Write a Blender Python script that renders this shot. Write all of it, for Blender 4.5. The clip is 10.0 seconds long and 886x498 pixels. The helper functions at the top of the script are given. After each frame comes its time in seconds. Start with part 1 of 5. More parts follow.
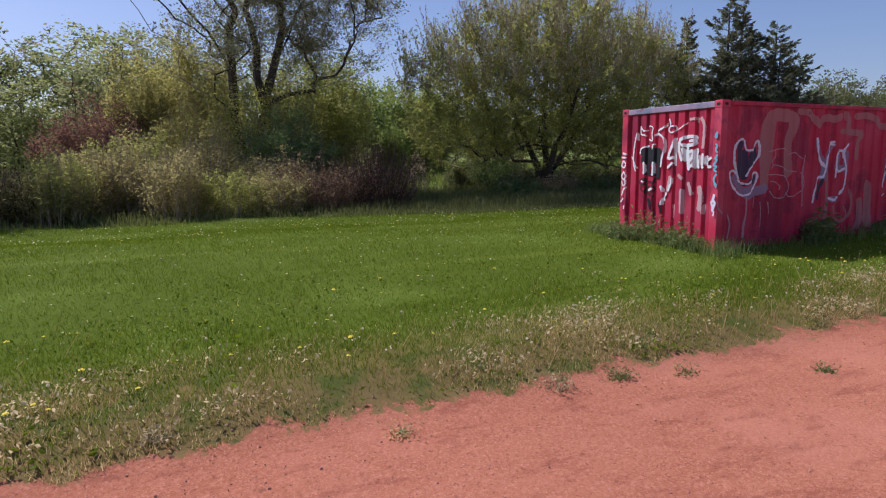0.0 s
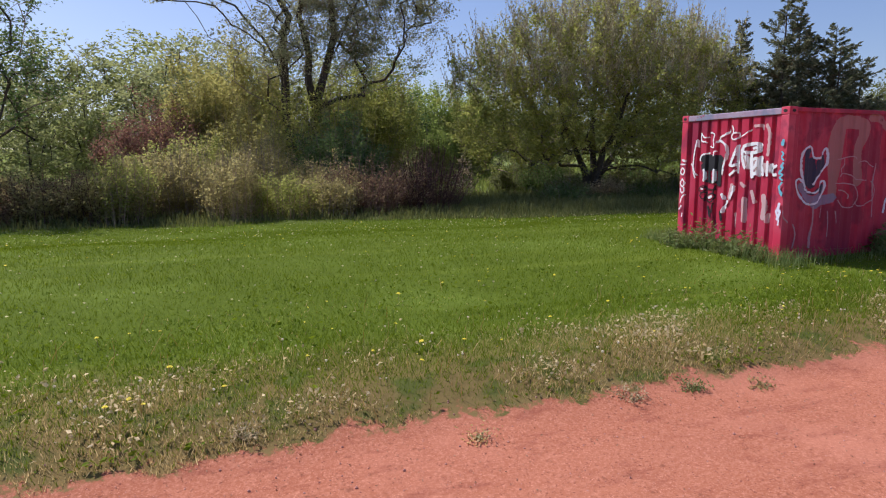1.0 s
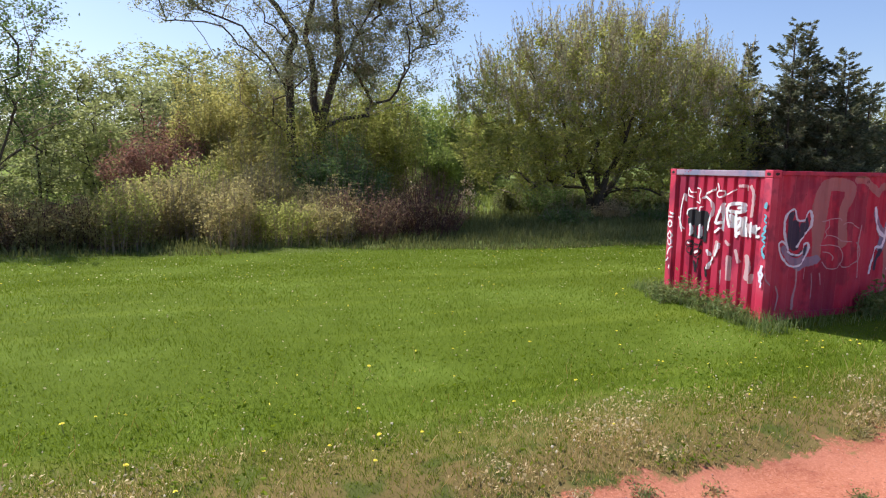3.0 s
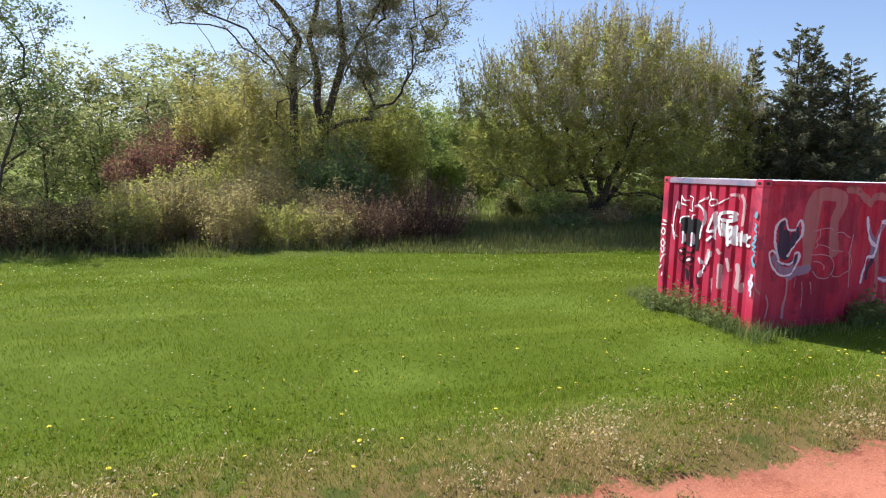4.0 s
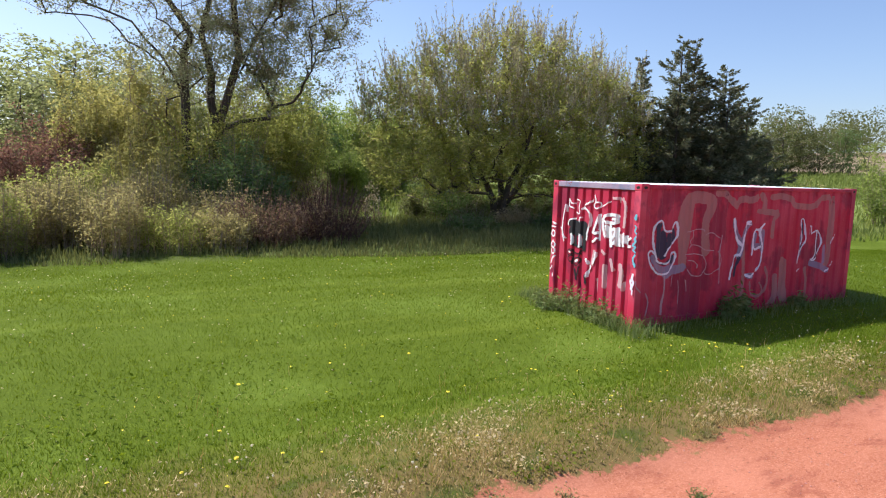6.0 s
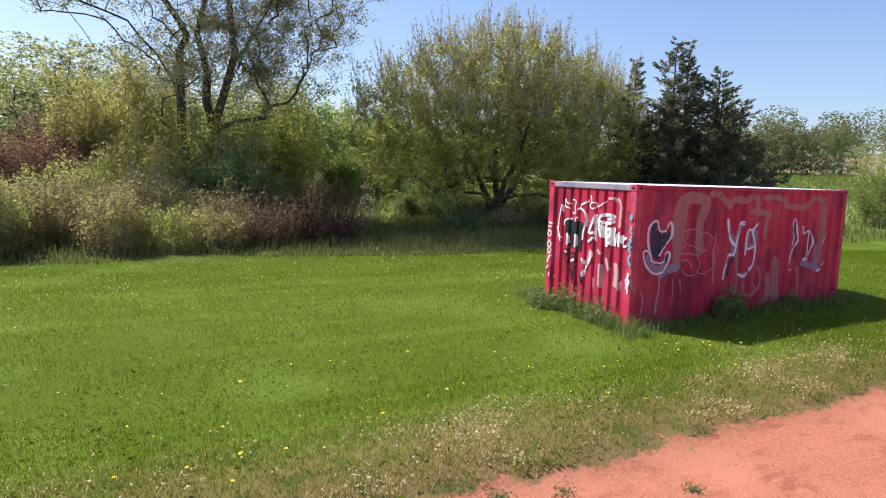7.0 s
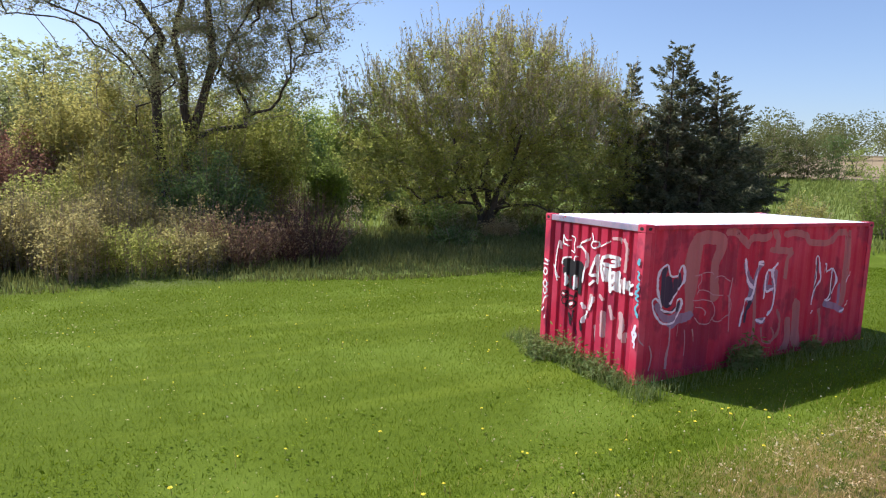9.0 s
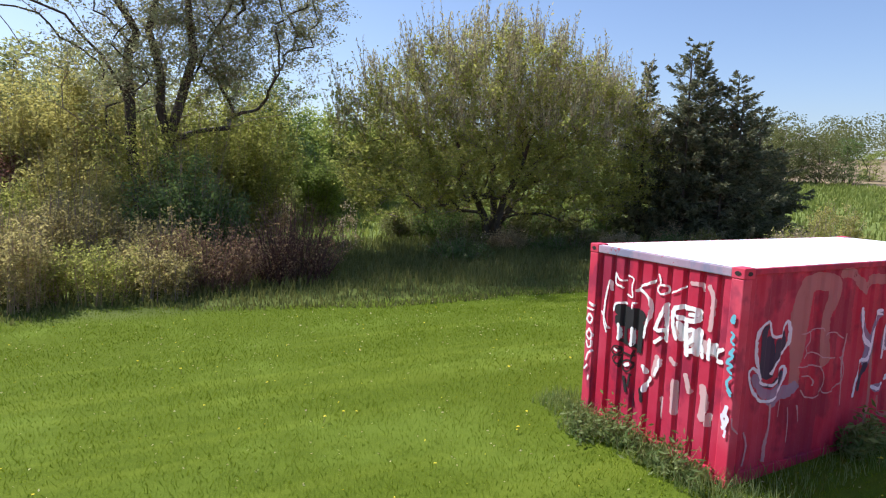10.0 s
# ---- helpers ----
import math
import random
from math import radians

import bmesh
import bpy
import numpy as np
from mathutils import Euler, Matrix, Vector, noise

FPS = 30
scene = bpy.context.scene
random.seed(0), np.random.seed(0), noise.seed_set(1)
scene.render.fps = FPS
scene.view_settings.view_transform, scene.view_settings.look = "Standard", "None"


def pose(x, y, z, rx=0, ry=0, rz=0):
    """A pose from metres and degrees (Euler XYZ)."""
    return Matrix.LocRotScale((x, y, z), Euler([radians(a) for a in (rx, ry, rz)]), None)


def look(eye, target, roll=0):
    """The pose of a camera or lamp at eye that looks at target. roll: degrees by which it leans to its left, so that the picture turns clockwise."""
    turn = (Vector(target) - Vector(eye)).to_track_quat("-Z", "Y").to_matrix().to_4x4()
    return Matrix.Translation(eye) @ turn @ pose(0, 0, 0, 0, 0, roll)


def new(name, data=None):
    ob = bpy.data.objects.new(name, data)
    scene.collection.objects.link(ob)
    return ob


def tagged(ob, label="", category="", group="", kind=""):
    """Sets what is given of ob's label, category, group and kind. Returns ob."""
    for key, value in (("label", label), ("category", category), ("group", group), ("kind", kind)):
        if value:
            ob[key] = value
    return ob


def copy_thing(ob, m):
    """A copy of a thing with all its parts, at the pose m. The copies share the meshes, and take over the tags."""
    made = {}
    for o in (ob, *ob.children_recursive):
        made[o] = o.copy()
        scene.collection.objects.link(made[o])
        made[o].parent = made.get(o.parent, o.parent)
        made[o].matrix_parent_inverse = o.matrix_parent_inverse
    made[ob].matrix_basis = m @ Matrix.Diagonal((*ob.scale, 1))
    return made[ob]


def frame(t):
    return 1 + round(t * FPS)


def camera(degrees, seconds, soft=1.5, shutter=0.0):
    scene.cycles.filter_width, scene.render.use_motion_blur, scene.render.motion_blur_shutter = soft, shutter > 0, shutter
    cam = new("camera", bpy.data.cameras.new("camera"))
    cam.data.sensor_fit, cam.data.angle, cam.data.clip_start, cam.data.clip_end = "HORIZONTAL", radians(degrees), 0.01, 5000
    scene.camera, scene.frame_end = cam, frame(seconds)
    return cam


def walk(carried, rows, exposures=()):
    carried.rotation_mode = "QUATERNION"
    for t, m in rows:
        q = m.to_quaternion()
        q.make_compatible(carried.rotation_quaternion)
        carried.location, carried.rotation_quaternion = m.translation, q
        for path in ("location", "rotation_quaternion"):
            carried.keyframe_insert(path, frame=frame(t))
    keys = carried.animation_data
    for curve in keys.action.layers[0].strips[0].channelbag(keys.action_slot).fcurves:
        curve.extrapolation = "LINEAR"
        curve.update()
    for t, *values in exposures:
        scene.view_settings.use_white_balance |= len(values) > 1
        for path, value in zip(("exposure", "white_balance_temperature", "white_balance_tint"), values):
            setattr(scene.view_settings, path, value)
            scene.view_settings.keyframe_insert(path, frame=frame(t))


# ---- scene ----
cam = camera(69.9, 10.0, soft=1.15)
PATH = [
    (0, (0.905, -0.205, 1.33), (1.712, 1.603, 1.049), -0.3),
    (0.5, (0.743, -0.175, 1.256), (1.453, 1.674, 0.981), -0.0),
    (1, (0.616, -0.155, 1.372), (1.307, 1.702, 1.101), 0.1),
    (1.5, (0.654, -0.165, 1.597), (1.335, 1.697, 1.329), 0.4),
    (2, (0.798, -0.226, 1.939), (1.471, 1.639, 1.675), 0.6),
    (2.5, (0.961, -0.245, 2.137), (1.632, 1.621, 1.876), 0.8),
    (4, (1.258, -0.428, 2.315), (1.9, 1.449, 2.062), 1.5),
    (4.5, (1.456, -0.503, 2.371), (2.185, 1.343, 2.123), 1.6),
    (5, (1.568, -0.48, 2.364), (2.426, 1.31, 2.122), 1.7),
    (5.5, (1.563, -0.455, 2.367), (2.459, 1.316, 2.125), 1.7),
    (7, (1.413, -0.533, 2.371), (2.337, 1.225, 2.129), 1.9),
    (7.5, (1.404, -0.593, 2.591), (2.337, 1.159, 2.347), 2.0),
    (8, (1.413, -0.638, 2.832), (2.349, 1.112, 2.586), 2.0),
    (8.5, (1.68, -0.263, 2.893), (2.617, 1.486, 2.646), 2.0),
    (9, (2.217, 0.671, 2.97), (3.159, 2.418, 2.724), 2.0),
    (9.5, (2.664, 1.619, 3.066), (3.616, 3.361, 2.821), 2.1),
    (10, (3.309, 3.199, 3.17), (4.257, 4.943, 2.93), 2.1),
]
LIGHTEN = [(0, -0.14, 5700, 27), (1, 0.09, 5850, 24), (2.5, 0.45, 5950, 20), (5, 0.57, 5980, 18), (10, 0.52, 5920, 18)]
walk(cam, [(t, look(eye, target, roll)) for t, eye, target, roll in PATH], LIGHTEN)

# ---- light ----
SUN_TO = Vector((-1.05, 1.41, 2.30)).normalized()
world = bpy.data.worlds.new("sky")
scene.world = world
world.use_nodes = True
wn = world.node_tree.nodes
sky = wn.new("ShaderNodeTexSky")
sky.sky_type, sky.sun_disc = "NISHITA", False
sky.sun_elevation = math.asin(SUN_TO.z)
sky.sun_rotation = math.atan2(SUN_TO.x, SUN_TO.y)
sky.air_density, sky.dust_density, sky.ozone_density = 1.0, 1.1, 2.1
wn["Background"].inputs["Strength"].default_value = 0.110
world.node_tree.links.new(sky.outputs[0], wn["Background"].inputs["Color"])

sun = new("sun", bpy.data.lights.new("sun", "SUN"))
sun.data.energy, sun.data.angle, sun.data.color = 5.2, radians(0.55), (1.0, 0.94, 0.84)
sun.matrix_world = look(SUN_TO * 60, (0, 0, 0))


# ---- materials ----
class Nodes:
    """A node material under construction."""

    def __init__(self, name):
        self.mat = bpy.data.materials.new(name)
        self.mat.use_nodes = True
        self.tree = self.mat.node_tree
        self.bsdf = self.tree.nodes["Principled BSDF"]
        self.out = self.tree.nodes["Material Output"]

    def add(self, kind, **sets):
        n = self.tree.nodes.new(kind)
        for k, v in sets.items():
            n.inputs[k].default_value = v
        return n

    def link(self, a, b):
        self.tree.links.new(a, b)

    def where(self, stretch=(1, 1, 1)):
        g = self.add("ShaderNodeNewGeometry")
        m = self.add("ShaderNodeMapping")
        m.inputs["Scale"].default_value = stretch
        self.link(g.outputs["Position"], m.inputs["Vector"])
        return m.outputs[0]

    def local(self, stretch=(1, 1, 1)):
        g = self.add("ShaderNodeTexCoord")
        m = self.add("ShaderNodeMapping")
        m.inputs["Scale"].default_value = stretch
        self.link(g.outputs["Object"], m.inputs["Vector"])
        return m.outputs[0]

    def noise(self, vector, scale, detail=4.0, rough=0.55):
        n = self.add("ShaderNodeTexNoise", Scale=scale, Detail=detail, Roughness=rough)
        self.link(vector, n.inputs["Vector"])
        return n.outputs["Fac"]

    def ramp(self, fac, *stops):
        r = self.add("ShaderNodeValToRGB")
        el = r.color_ramp.elements
        while len(el) < len(stops):
            el.new(0.5)
        for e, (p, c) in zip(el, stops):
            e.position, e.color = p, (*c, 1) if len(c) == 3 else c
        self.link(fac, r.inputs[0])
        return r.outputs["Color"]

    def step(self, fac, lo, hi):
        m = self.add("ShaderNodeMapRange")
        m.interpolation_type = "SMOOTHSTEP"
        m.inputs["From Min"].default_value, m.inputs["From Max"].default_value = lo, hi
        self.link(fac, m.inputs["Value"])
        return m.outputs[0]

    def math(self, op, a, b):
        m = self.add("ShaderNodeMath")
        m.operation = op
        for sock, v in zip(m.inputs, (a, b)):
            if isinstance(v, (int, float)):
                sock.default_value = v
            else:
                self.link(v, sock)
        return m.outputs[0]

    def mix(self, fac, a, b, blend="MIX"):
        m = self.add("ShaderNodeMix")
        m.data_type, m.blend_type = "RGBA", blend
        for sock, v in zip((m.inputs[0], m.inputs[6], m.inputs[7]), (fac, a, b)):
            if isinstance(v, (int, float)):
                sock.default_value = v
            elif isinstance(v, tuple):
                sock.default_value = (*v, 1)
            else:
                self.link(v, sock)
        return m.outputs[2]

    def bump(self, height, strength=0.4, distance=0.02):
        b = self.add("ShaderNodeBump", Strength=strength, Distance=distance)
        self.link(height, b.inputs["Height"])
        self.link(b.outputs[0], self.bsdf.inputs["Normal"])


def leaf_material(name, dark, mid, light, through_tint=(0.5, 0.62, 0.06), thin=0.45, gloss=0.10, patch=0.6, clump=5.0):
    """Foliage: tone varies leaf by leaf and in patches; light comes through it."""
    n = Nodes(name)
    g = n.add("ShaderNodeNewGeometry")
    big = n.noise(n.where(), patch, 2.0)
    small = n.noise(n.where(), clump, 3.0)
    fac = n.math("ADD", n.math("MULTIPLY", g.outputs["Random Per Island"], 0.7), n.math("ADD", n.math("MULTIPLY", big, 0.3), n.math("MULTIPLY", small, 0.3)))
    col = n.ramp(fac, (0.1, dark), (0.5, mid), (0.95, light))
    n.link(col, n.bsdf.inputs["Base Color"])
    n.bsdf.inputs["Roughness"].default_value = 0.7
    n.bsdf.inputs["Specular IOR Level"].default_value = gloss
    tr = n.add("ShaderNodeBsdfTranslucent")
    n.link(n.mix(0.55, col, through_tint, "MIX"), tr.inputs["Color"])
    mx = n.add("ShaderNodeMixShader")
    mx.inputs[0].default_value = thin
    n.link(n.bsdf.outputs[0], mx.inputs[1])
    n.link(tr.outputs[0], mx.inputs[2])
    n.link(mx.outputs[0], n.out.inputs["Surface"])
    return n.mat


def bark_material(name, dark, light, scale=6.0):
    n = Nodes(name)
    p = n.where((1, 1, 0.25))
    f = n.noise(p, scale * 2, 6.0, 0.7)
    n.link(n.ramp(f, (0.3, dark), (0.7, light)), n.bsdf.inputs["Base Color"])
    n.bsdf.inputs["Roughness"].default_value = 0.9
    n.bump(f, 0.6, 0.03)
    return n.mat


def ground_material():
    """Red dirt track, mown lawn, dry verge, rough meadow: one sheet, worn into each other."""
    n = Nodes("ground_earth_and_turf")
    p = n.where()
    sep = n.add("ShaderNodeSeparateXYZ")
    n.link(p, sep.inputs[0])
    y = sep.outputs["Y"]
    wob = n.math("MULTIPLY", n.math("SUBTRACT", n.noise(p, 0.9, 6.0, 0.65), 0.5), 1.1)
    yw = n.math("ADD", y, wob)
    # dirt
    d_big, d_mid, d_fine = n.noise(p, 0.7, 3.0), n.noise(n.where((0.35, 1.4, 1)), 1.6, 5.0), n.noise(p, 38, 5.0, 0.7)
    dirt = n.mix(d_mid, (0.25, 0.079, 0.040), (0.45, 0.173, 0.096))
    dirt = n.mix(n.step(d_fine, 0.42, 0.72), dirt, (0.49, 0.206, 0.124))
    dirt = n.mix(n.step(n.noise(p, 45, 4.0, 0.75), 0.58, 0.66), dirt, (0.17, 0.055, 0.04))
    dirt = n.mix(n.step(n.noise(p, 110, 2.0, 0.6), 0.60, 0.68), dirt, (0.60, 0.28, 0.18))
    dirt = n.mix(n.math("MULTIPLY", n.step(d_big, 0.5, 0.75), 0.5), dirt, (0.50, 0.206, 0.128))
    dirt = n.mix(n.math("MULTIPLY", n.step(n.noise(n.where((0.5, 1.3, 1)), 3.4, 6.0, 0.7), 0.52, 0.68), 0.55), dirt, (0.22, 0.066, 0.042))
    dirt = n.mix(n.math("MULTIPLY", n.step(n.noise(p, 12, 5.0, 0.7), 0.60, 0.68), 0.6), dirt, (0.17, 0.062, 0.036))
    # turf
    t_big, t_fine, t_tiny = n.noise(p, 0.45, 4.0), n.noise(p, 9, 6.0, 0.65), n.noise(p, 60, 4.0, 0.7)
    mow = n.noise(n.where((0.05, 1.1, 1)), 1.5, 3.0)
    turf = n.mix(t_fine, (0.042, 0.070, 0.006), (0.105, 0.145, 0.012))
    turf = n.mix(n.step(t_tiny, 0.5, 0.75), turf, (0.16, 0.22, 0.022))
    turf = n.mix(n.math("MULTIPLY", n.step(t_big, 0.48, 0.7), 0.5), turf, (0.14, 0.20, 0.028))
    turf = n.mix(n.math("MULTIPLY", n.step(mow, 0.52, 0.66), 0.2), turf, (0.20, 0.25, 0.03))
    verge = n.mix(t_fine, (0.085, 0.075, 0.022), (0.25, 0.175, 0.068))
    verge = n.mix(n.step(n.noise(p, 2.3, 3.0), 0.50, 0.66), verge, (0.085, 0.10, 0.024))
    rough = n.mix(t_fine, (0.045, 0.065, 0.015), (0.10, 0.13, 0.03))
    rough = n.mix(n.step(t_big, 0.45, 0.65), rough, (0.11, 0.14, 0.035))
    field = n.mix(t_big, (0.22, 0.17, 0.10), (0.30, 0.24, 0.15))
    grass = n.mix(n.step(yw, 5.9, 4.5), turf, verge)
    grass = n.mix(n.step(yw, 19.0, 20.2), grass, rough)
    far = n.math("ADD", n.math("MULTIPLY", sep.outputs["X"], 0.88), n.math("MULTIPLY", y, 0.48))
    open_field = n.mix(t_big, (0.11, 0.15, 0.04), (0.20, 0.25, 0.07))
    grass = n.mix(n.step(n.math("ADD", y, n.math("MULTIPLY", sep.outputs["X"], 0.45)), 38, 46), grass, open_field)
    grass = n.mix(n.math("MULTIPLY", n.step(y, 29, 31), n.step(sep.outputs["X"], 1.5, -0.5)), grass, (0.16, 0.21, 0.035))
    right = n.step(n.math("SUBTRACT", sep.outputs["X"], y), 12, 22)
    grass = n.mix(n.math("MULTIPLY", n.step(far, 84, 88), right), grass, field)
    edge = n.add("ShaderNodeAttribute")
    edge.attribute_name = "turf_edge"
    rag = n.math("ADD", edge.outputs["Fac"], n.math("MULTIPLY", n.math("SUBTRACT", n.noise(p, 9, 8.0, 0.75), 0.5), 0.75))
    col = n.mix(n.step(rag, -0.05, 0.05), dirt, grass)
    n.link(col, n.bsdf.inputs["Base Color"])
    n.bsdf.inputs["Roughness"].default_value = 0.95
    n.bsdf.inputs["Specular IOR Level"].default_value = 0.06
    h = n.math("ADD", n.math("MULTIPLY", d_fine, 0.5), n.math("MULTIPLY", t_fine, 0.6))
    n.bump(h, 0.55, 0.02)
    return n.mat


def paint_material(name, base, faded, rust=(0.10, 0.035, 0.018), rust_at=0.68, rough=0.42):
    """Weathered container paint: sun-bleached, streaked, chipped to rust in places."""
    n = Nodes(name)
    p = n.where()
    big, fine = n.noise(p, 1.3, 5.0), n.noise(p, 24, 6.0, 0.7)
    runs = n.noise(n.where((7, 7, 0.45)), 1.0, 4.0, 0.6)
    col = n.mix(n.step(big, 0.35, 0.75), base, faded)
    col = n.mix(n.math("MULTIPLY", n.step(runs, 0.55, 0.75), 0.35), col, faded)
    old = n.step(n.noise(n.where((1.0, 1.0, 0.7)), 1.9, 4.0, 0.6), 0.50, 0.60)
    col = n.mix(n.math("MULTIPLY", old, 0.65), col, (base[0] * 0.42, base[1] * 0.8, base[2] * 0.9))
    chip = n.step(n.math("ADD", n.math("MULTIPLY", fine, 0.6), n.math("MULTIPLY", big, 0.4)), rust_at, rust_at + 0.03)
    col = n.mix(chip, col, rust)
    n.link(col, n.bsdf.inputs["Base Color"])
    n.link(n.step(n.math("ADD", chip, n.math("MULTIPLY", fine, 0.5)), -0.9, 1.1), n.bsdf.inputs["Roughness"])
    n.bsdf.inputs["Specular IOR Level"].default_value = 0.4
    n.bump(fine, 0.15, 0.004)
    return n.mat


def spray_material(name, col, cover=0.85, grain=30, rough=0.6, most=1.0):
    """Thin spray paint: patchy, lets what lies below show through where it is thin."""
    n = Nodes(name)
    p = n.where()
    f = n.noise(p, grain, 5.0, 0.7)
    big = n.noise(p, 4.0, 3.0)
    tone = n.mix(big, tuple(c * 0.82 for c in col), col)
    n.link(tone, n.bsdf.inputs["Base Color"])
    n.bsdf.inputs["Roughness"].default_value = rough
    a = n.math("ADD", n.math("MULTIPLY", f, 0.7), n.math("MULTIPLY", big, 0.5))
    n.link(n.math("MULTIPLY", n.step(a, 0.95 - cover, 1.18 - cover), most), n.bsdf.inputs["Alpha"])
    return n.mat


def plain_material(name, a, b, scale=12.0, rough=0.8, thin=0.0):
    n = Nodes(name)
    f = n.noise(n.where(), scale, 4.0)
    g = n.add("ShaderNodeObjectInfo")
    col = n.mix(n.math("ADD", n.math("MULTIPLY", f, 0.6), n.math("MULTIPLY", g.outputs["Random"], 0.4)), a, b)
    n.link(col, n.bsdf.inputs["Base Color"])
    n.bsdf.inputs["Roughness"].default_value = rough
    n.bump(f, 0.2, 0.01)
    return n.mat


GROUND = ground_material()
LAWN = leaf_material("lawn_grass", (0.026, 0.056, 0.003), (0.082, 0.138, 0.006), (0.185, 0.25, 0.018), (0.32, 0.42, 0.014), 0.32, 0.08, 1.5, 4.0)
DRY = leaf_material("dry_verge_grass", (0.18, 0.14, 0.045), (0.46, 0.33, 0.125), (0.76, 0.62, 0.33), (0.72, 0.56, 0.24), 0.55, 0.1, 1.2, 4.0)
TALL = leaf_material("rough_grass", (0.04, 0.048, 0.018), (0.095, 0.11, 0.036), (0.20, 0.205, 0.075), (0.29, 0.31, 0.07), 0.30, 0.25, 0.4)
MEADOW = leaf_material("meadow_grass", (0.07, 0.095, 0.025), (0.145, 0.19, 0.048), (0.27, 0.30, 0.09), (0.37, 0.44, 0.08), 0.42, 0.08, 0.2)
WEED = leaf_material("weed_leaves", (0.040, 0.072, 0.022), (0.10, 0.155, 0.048), (0.24, 0.29, 0.12), (0.38, 0.46, 0.11), 0.42, 0.1, 2.0)
LEAF_WILLOW = leaf_material("willow_leaves", (0.11, 0.118, 0.066), (0.23, 0.24, 0.13), (0.40, 0.40, 0.25), (0.50, 0.51, 0.24), 0.55)
LEAF_YELLOW = leaf_material("young_yellow_green_leaves", (0.152, 0.150, 0.054), (0.294, 0.285, 0.096), (0.473, 0.440, 0.180), (0.630, 0.580, 0.156), 0.55)
LEAF_OLIVE = leaf_material("olive_leaves", (0.078, 0.090, 0.030), (0.205, 0.225, 0.066), (0.43, 0.435, 0.14), (0.55, 0.58, 0.13), 0.58, clump=2.2)
LEAF_DEEP = leaf_material("deep_green_leaves", (0.037, 0.065, 0.030), (0.079, 0.130, 0.054), (0.147, 0.200, 0.084), (0.294, 0.420, 0.096))
LEAF_FRESH = leaf_material("fresh_green_leaves", (0.116, 0.135, 0.054), (0.221, 0.245, 0.090), (0.347, 0.365, 0.168), (0.504, 0.550, 0.168), 0.55, patch=0.25)
# distance haze mixed into the leaf colour: paler and greyer
LEAF_HAZE = leaf_material("hazy_grey_green_leaves", (0.12, 0.135, 0.06), (0.23, 0.25, 0.11), (0.36, 0.37, 0.18), (0.46, 0.50, 0.18), 0.5, patch=0.25)
LEAF_RED = leaf_material("copper_leaves", (0.080, 0.046, 0.036), (0.16, 0.088, 0.066), (0.29, 0.17, 0.125), (0.38, 0.19, 0.12))
LEAF_BROWN = leaf_material("budding_brown_leaves", (0.189, 0.150, 0.090), (0.378, 0.310, 0.192), (0.567, 0.480, 0.324), (0.672, 0.560, 0.312), 0.65)
NEEDLE = leaf_material("spruce_needles", (0.040, 0.053, 0.036), (0.105, 0.12, 0.074), (0.24, 0.235, 0.14), (0.28, 0.31, 0.15), 0.32, 0.12, patch=0.5)
LEAF_DULL = leaf_material("dull_olive_leaves", (0.055, 0.062, 0.026), (0.115, 0.126, 0.048), (0.20, 0.21, 0.085), (0.28, 0.31, 0.10), 0.4, patch=0.3)
LEAF_BRIGHT = leaf_material("bright_green_leaves", (0.085, 0.12, 0.032), (0.19, 0.245, 0.065), (0.33, 0.385, 0.12), (0.46, 0.56, 0.11), 0.58, patch=0.3)
LEAF_BRUSH = leaf_material("brownish_olive_buds", (0.12, 0.105, 0.046), (0.25, 0.222, 0.098), (0.42, 0.38, 0.18), (0.55, 0.48, 0.17), 0.6, patch=0.5)
LEAF_RUST = leaf_material("rusty_brown_buds", (0.085, 0.058, 0.038), (0.18, 0.125, 0.08), (0.31, 0.23, 0.14), (0.42, 0.28, 0.14), 0.5, patch=0.5)
LEAF_SHOOT = leaf_material("pale_budding_shoots", (0.20, 0.19, 0.12), (0.36, 0.34, 0.20), (0.52, 0.50, 0.32), (0.60, 0.56, 0.28), 0.5, patch=0.4)
BARK = bark_material("grey_brown_bark", (0.035, 0.028, 0.020), (0.12, 0.10, 0.075))
TWIG = bark_material("brown_twigs", (0.17, 0.125, 0.095), (0.42, 0.33, 0.25), 14)
TWIG_RED = bark_material("reddish_twigs", (0.11, 0.06, 0.05), (0.28, 0.16, 0.12), 14)
# dark red of the dark shrub; on the left brush it also stands for shade
TWIG_DARK = bark_material("dark_red_and_shaded_twigs", (0.06, 0.032, 0.027), (0.17, 0.09, 0.07), 14)
TWIG_PALE = bark_material("pale_twigs", (0.24, 0.165, 0.105), (0.50, 0.37, 0.24), 14)
RED = paint_material("weathered_red_paint", (0.46, 0.013, 0.048), (0.53, 0.052, 0.10), rust_at=0.66)
RED_POST = paint_material("bleached_red_paint", (0.58, 0.028, 0.070), (0.64, 0.10, 0.15), rust_at=0.66)
RAIL = paint_material("scuffed_grey_lilac_paint", (0.34, 0.25, 0.33), (0.42, 0.36, 0.42), (0.34, 0.03, 0.05), 0.56)
ROOF = paint_material("white_roof_paint", (0.80, 0.80, 0.82), (0.74, 0.75, 0.78), (0.42, 0.40, 0.40), 0.72)
# floor steel, and the painted dark inside the lifting holes
HOLE = plain_material("dark_steel_and_hole_shade", (0.01, 0.008, 0.008), (0.03, 0.02, 0.02), 20, 0.7)
SPRAY_WHITE = spray_material("white_spray_paint", (0.90, 0.89, 0.89), 0.92, 16)
SPRAY_PINK = spray_material("faded_pink_spray_paint", (0.58, 0.24, 0.24), 0.68, 5, most=0.7)
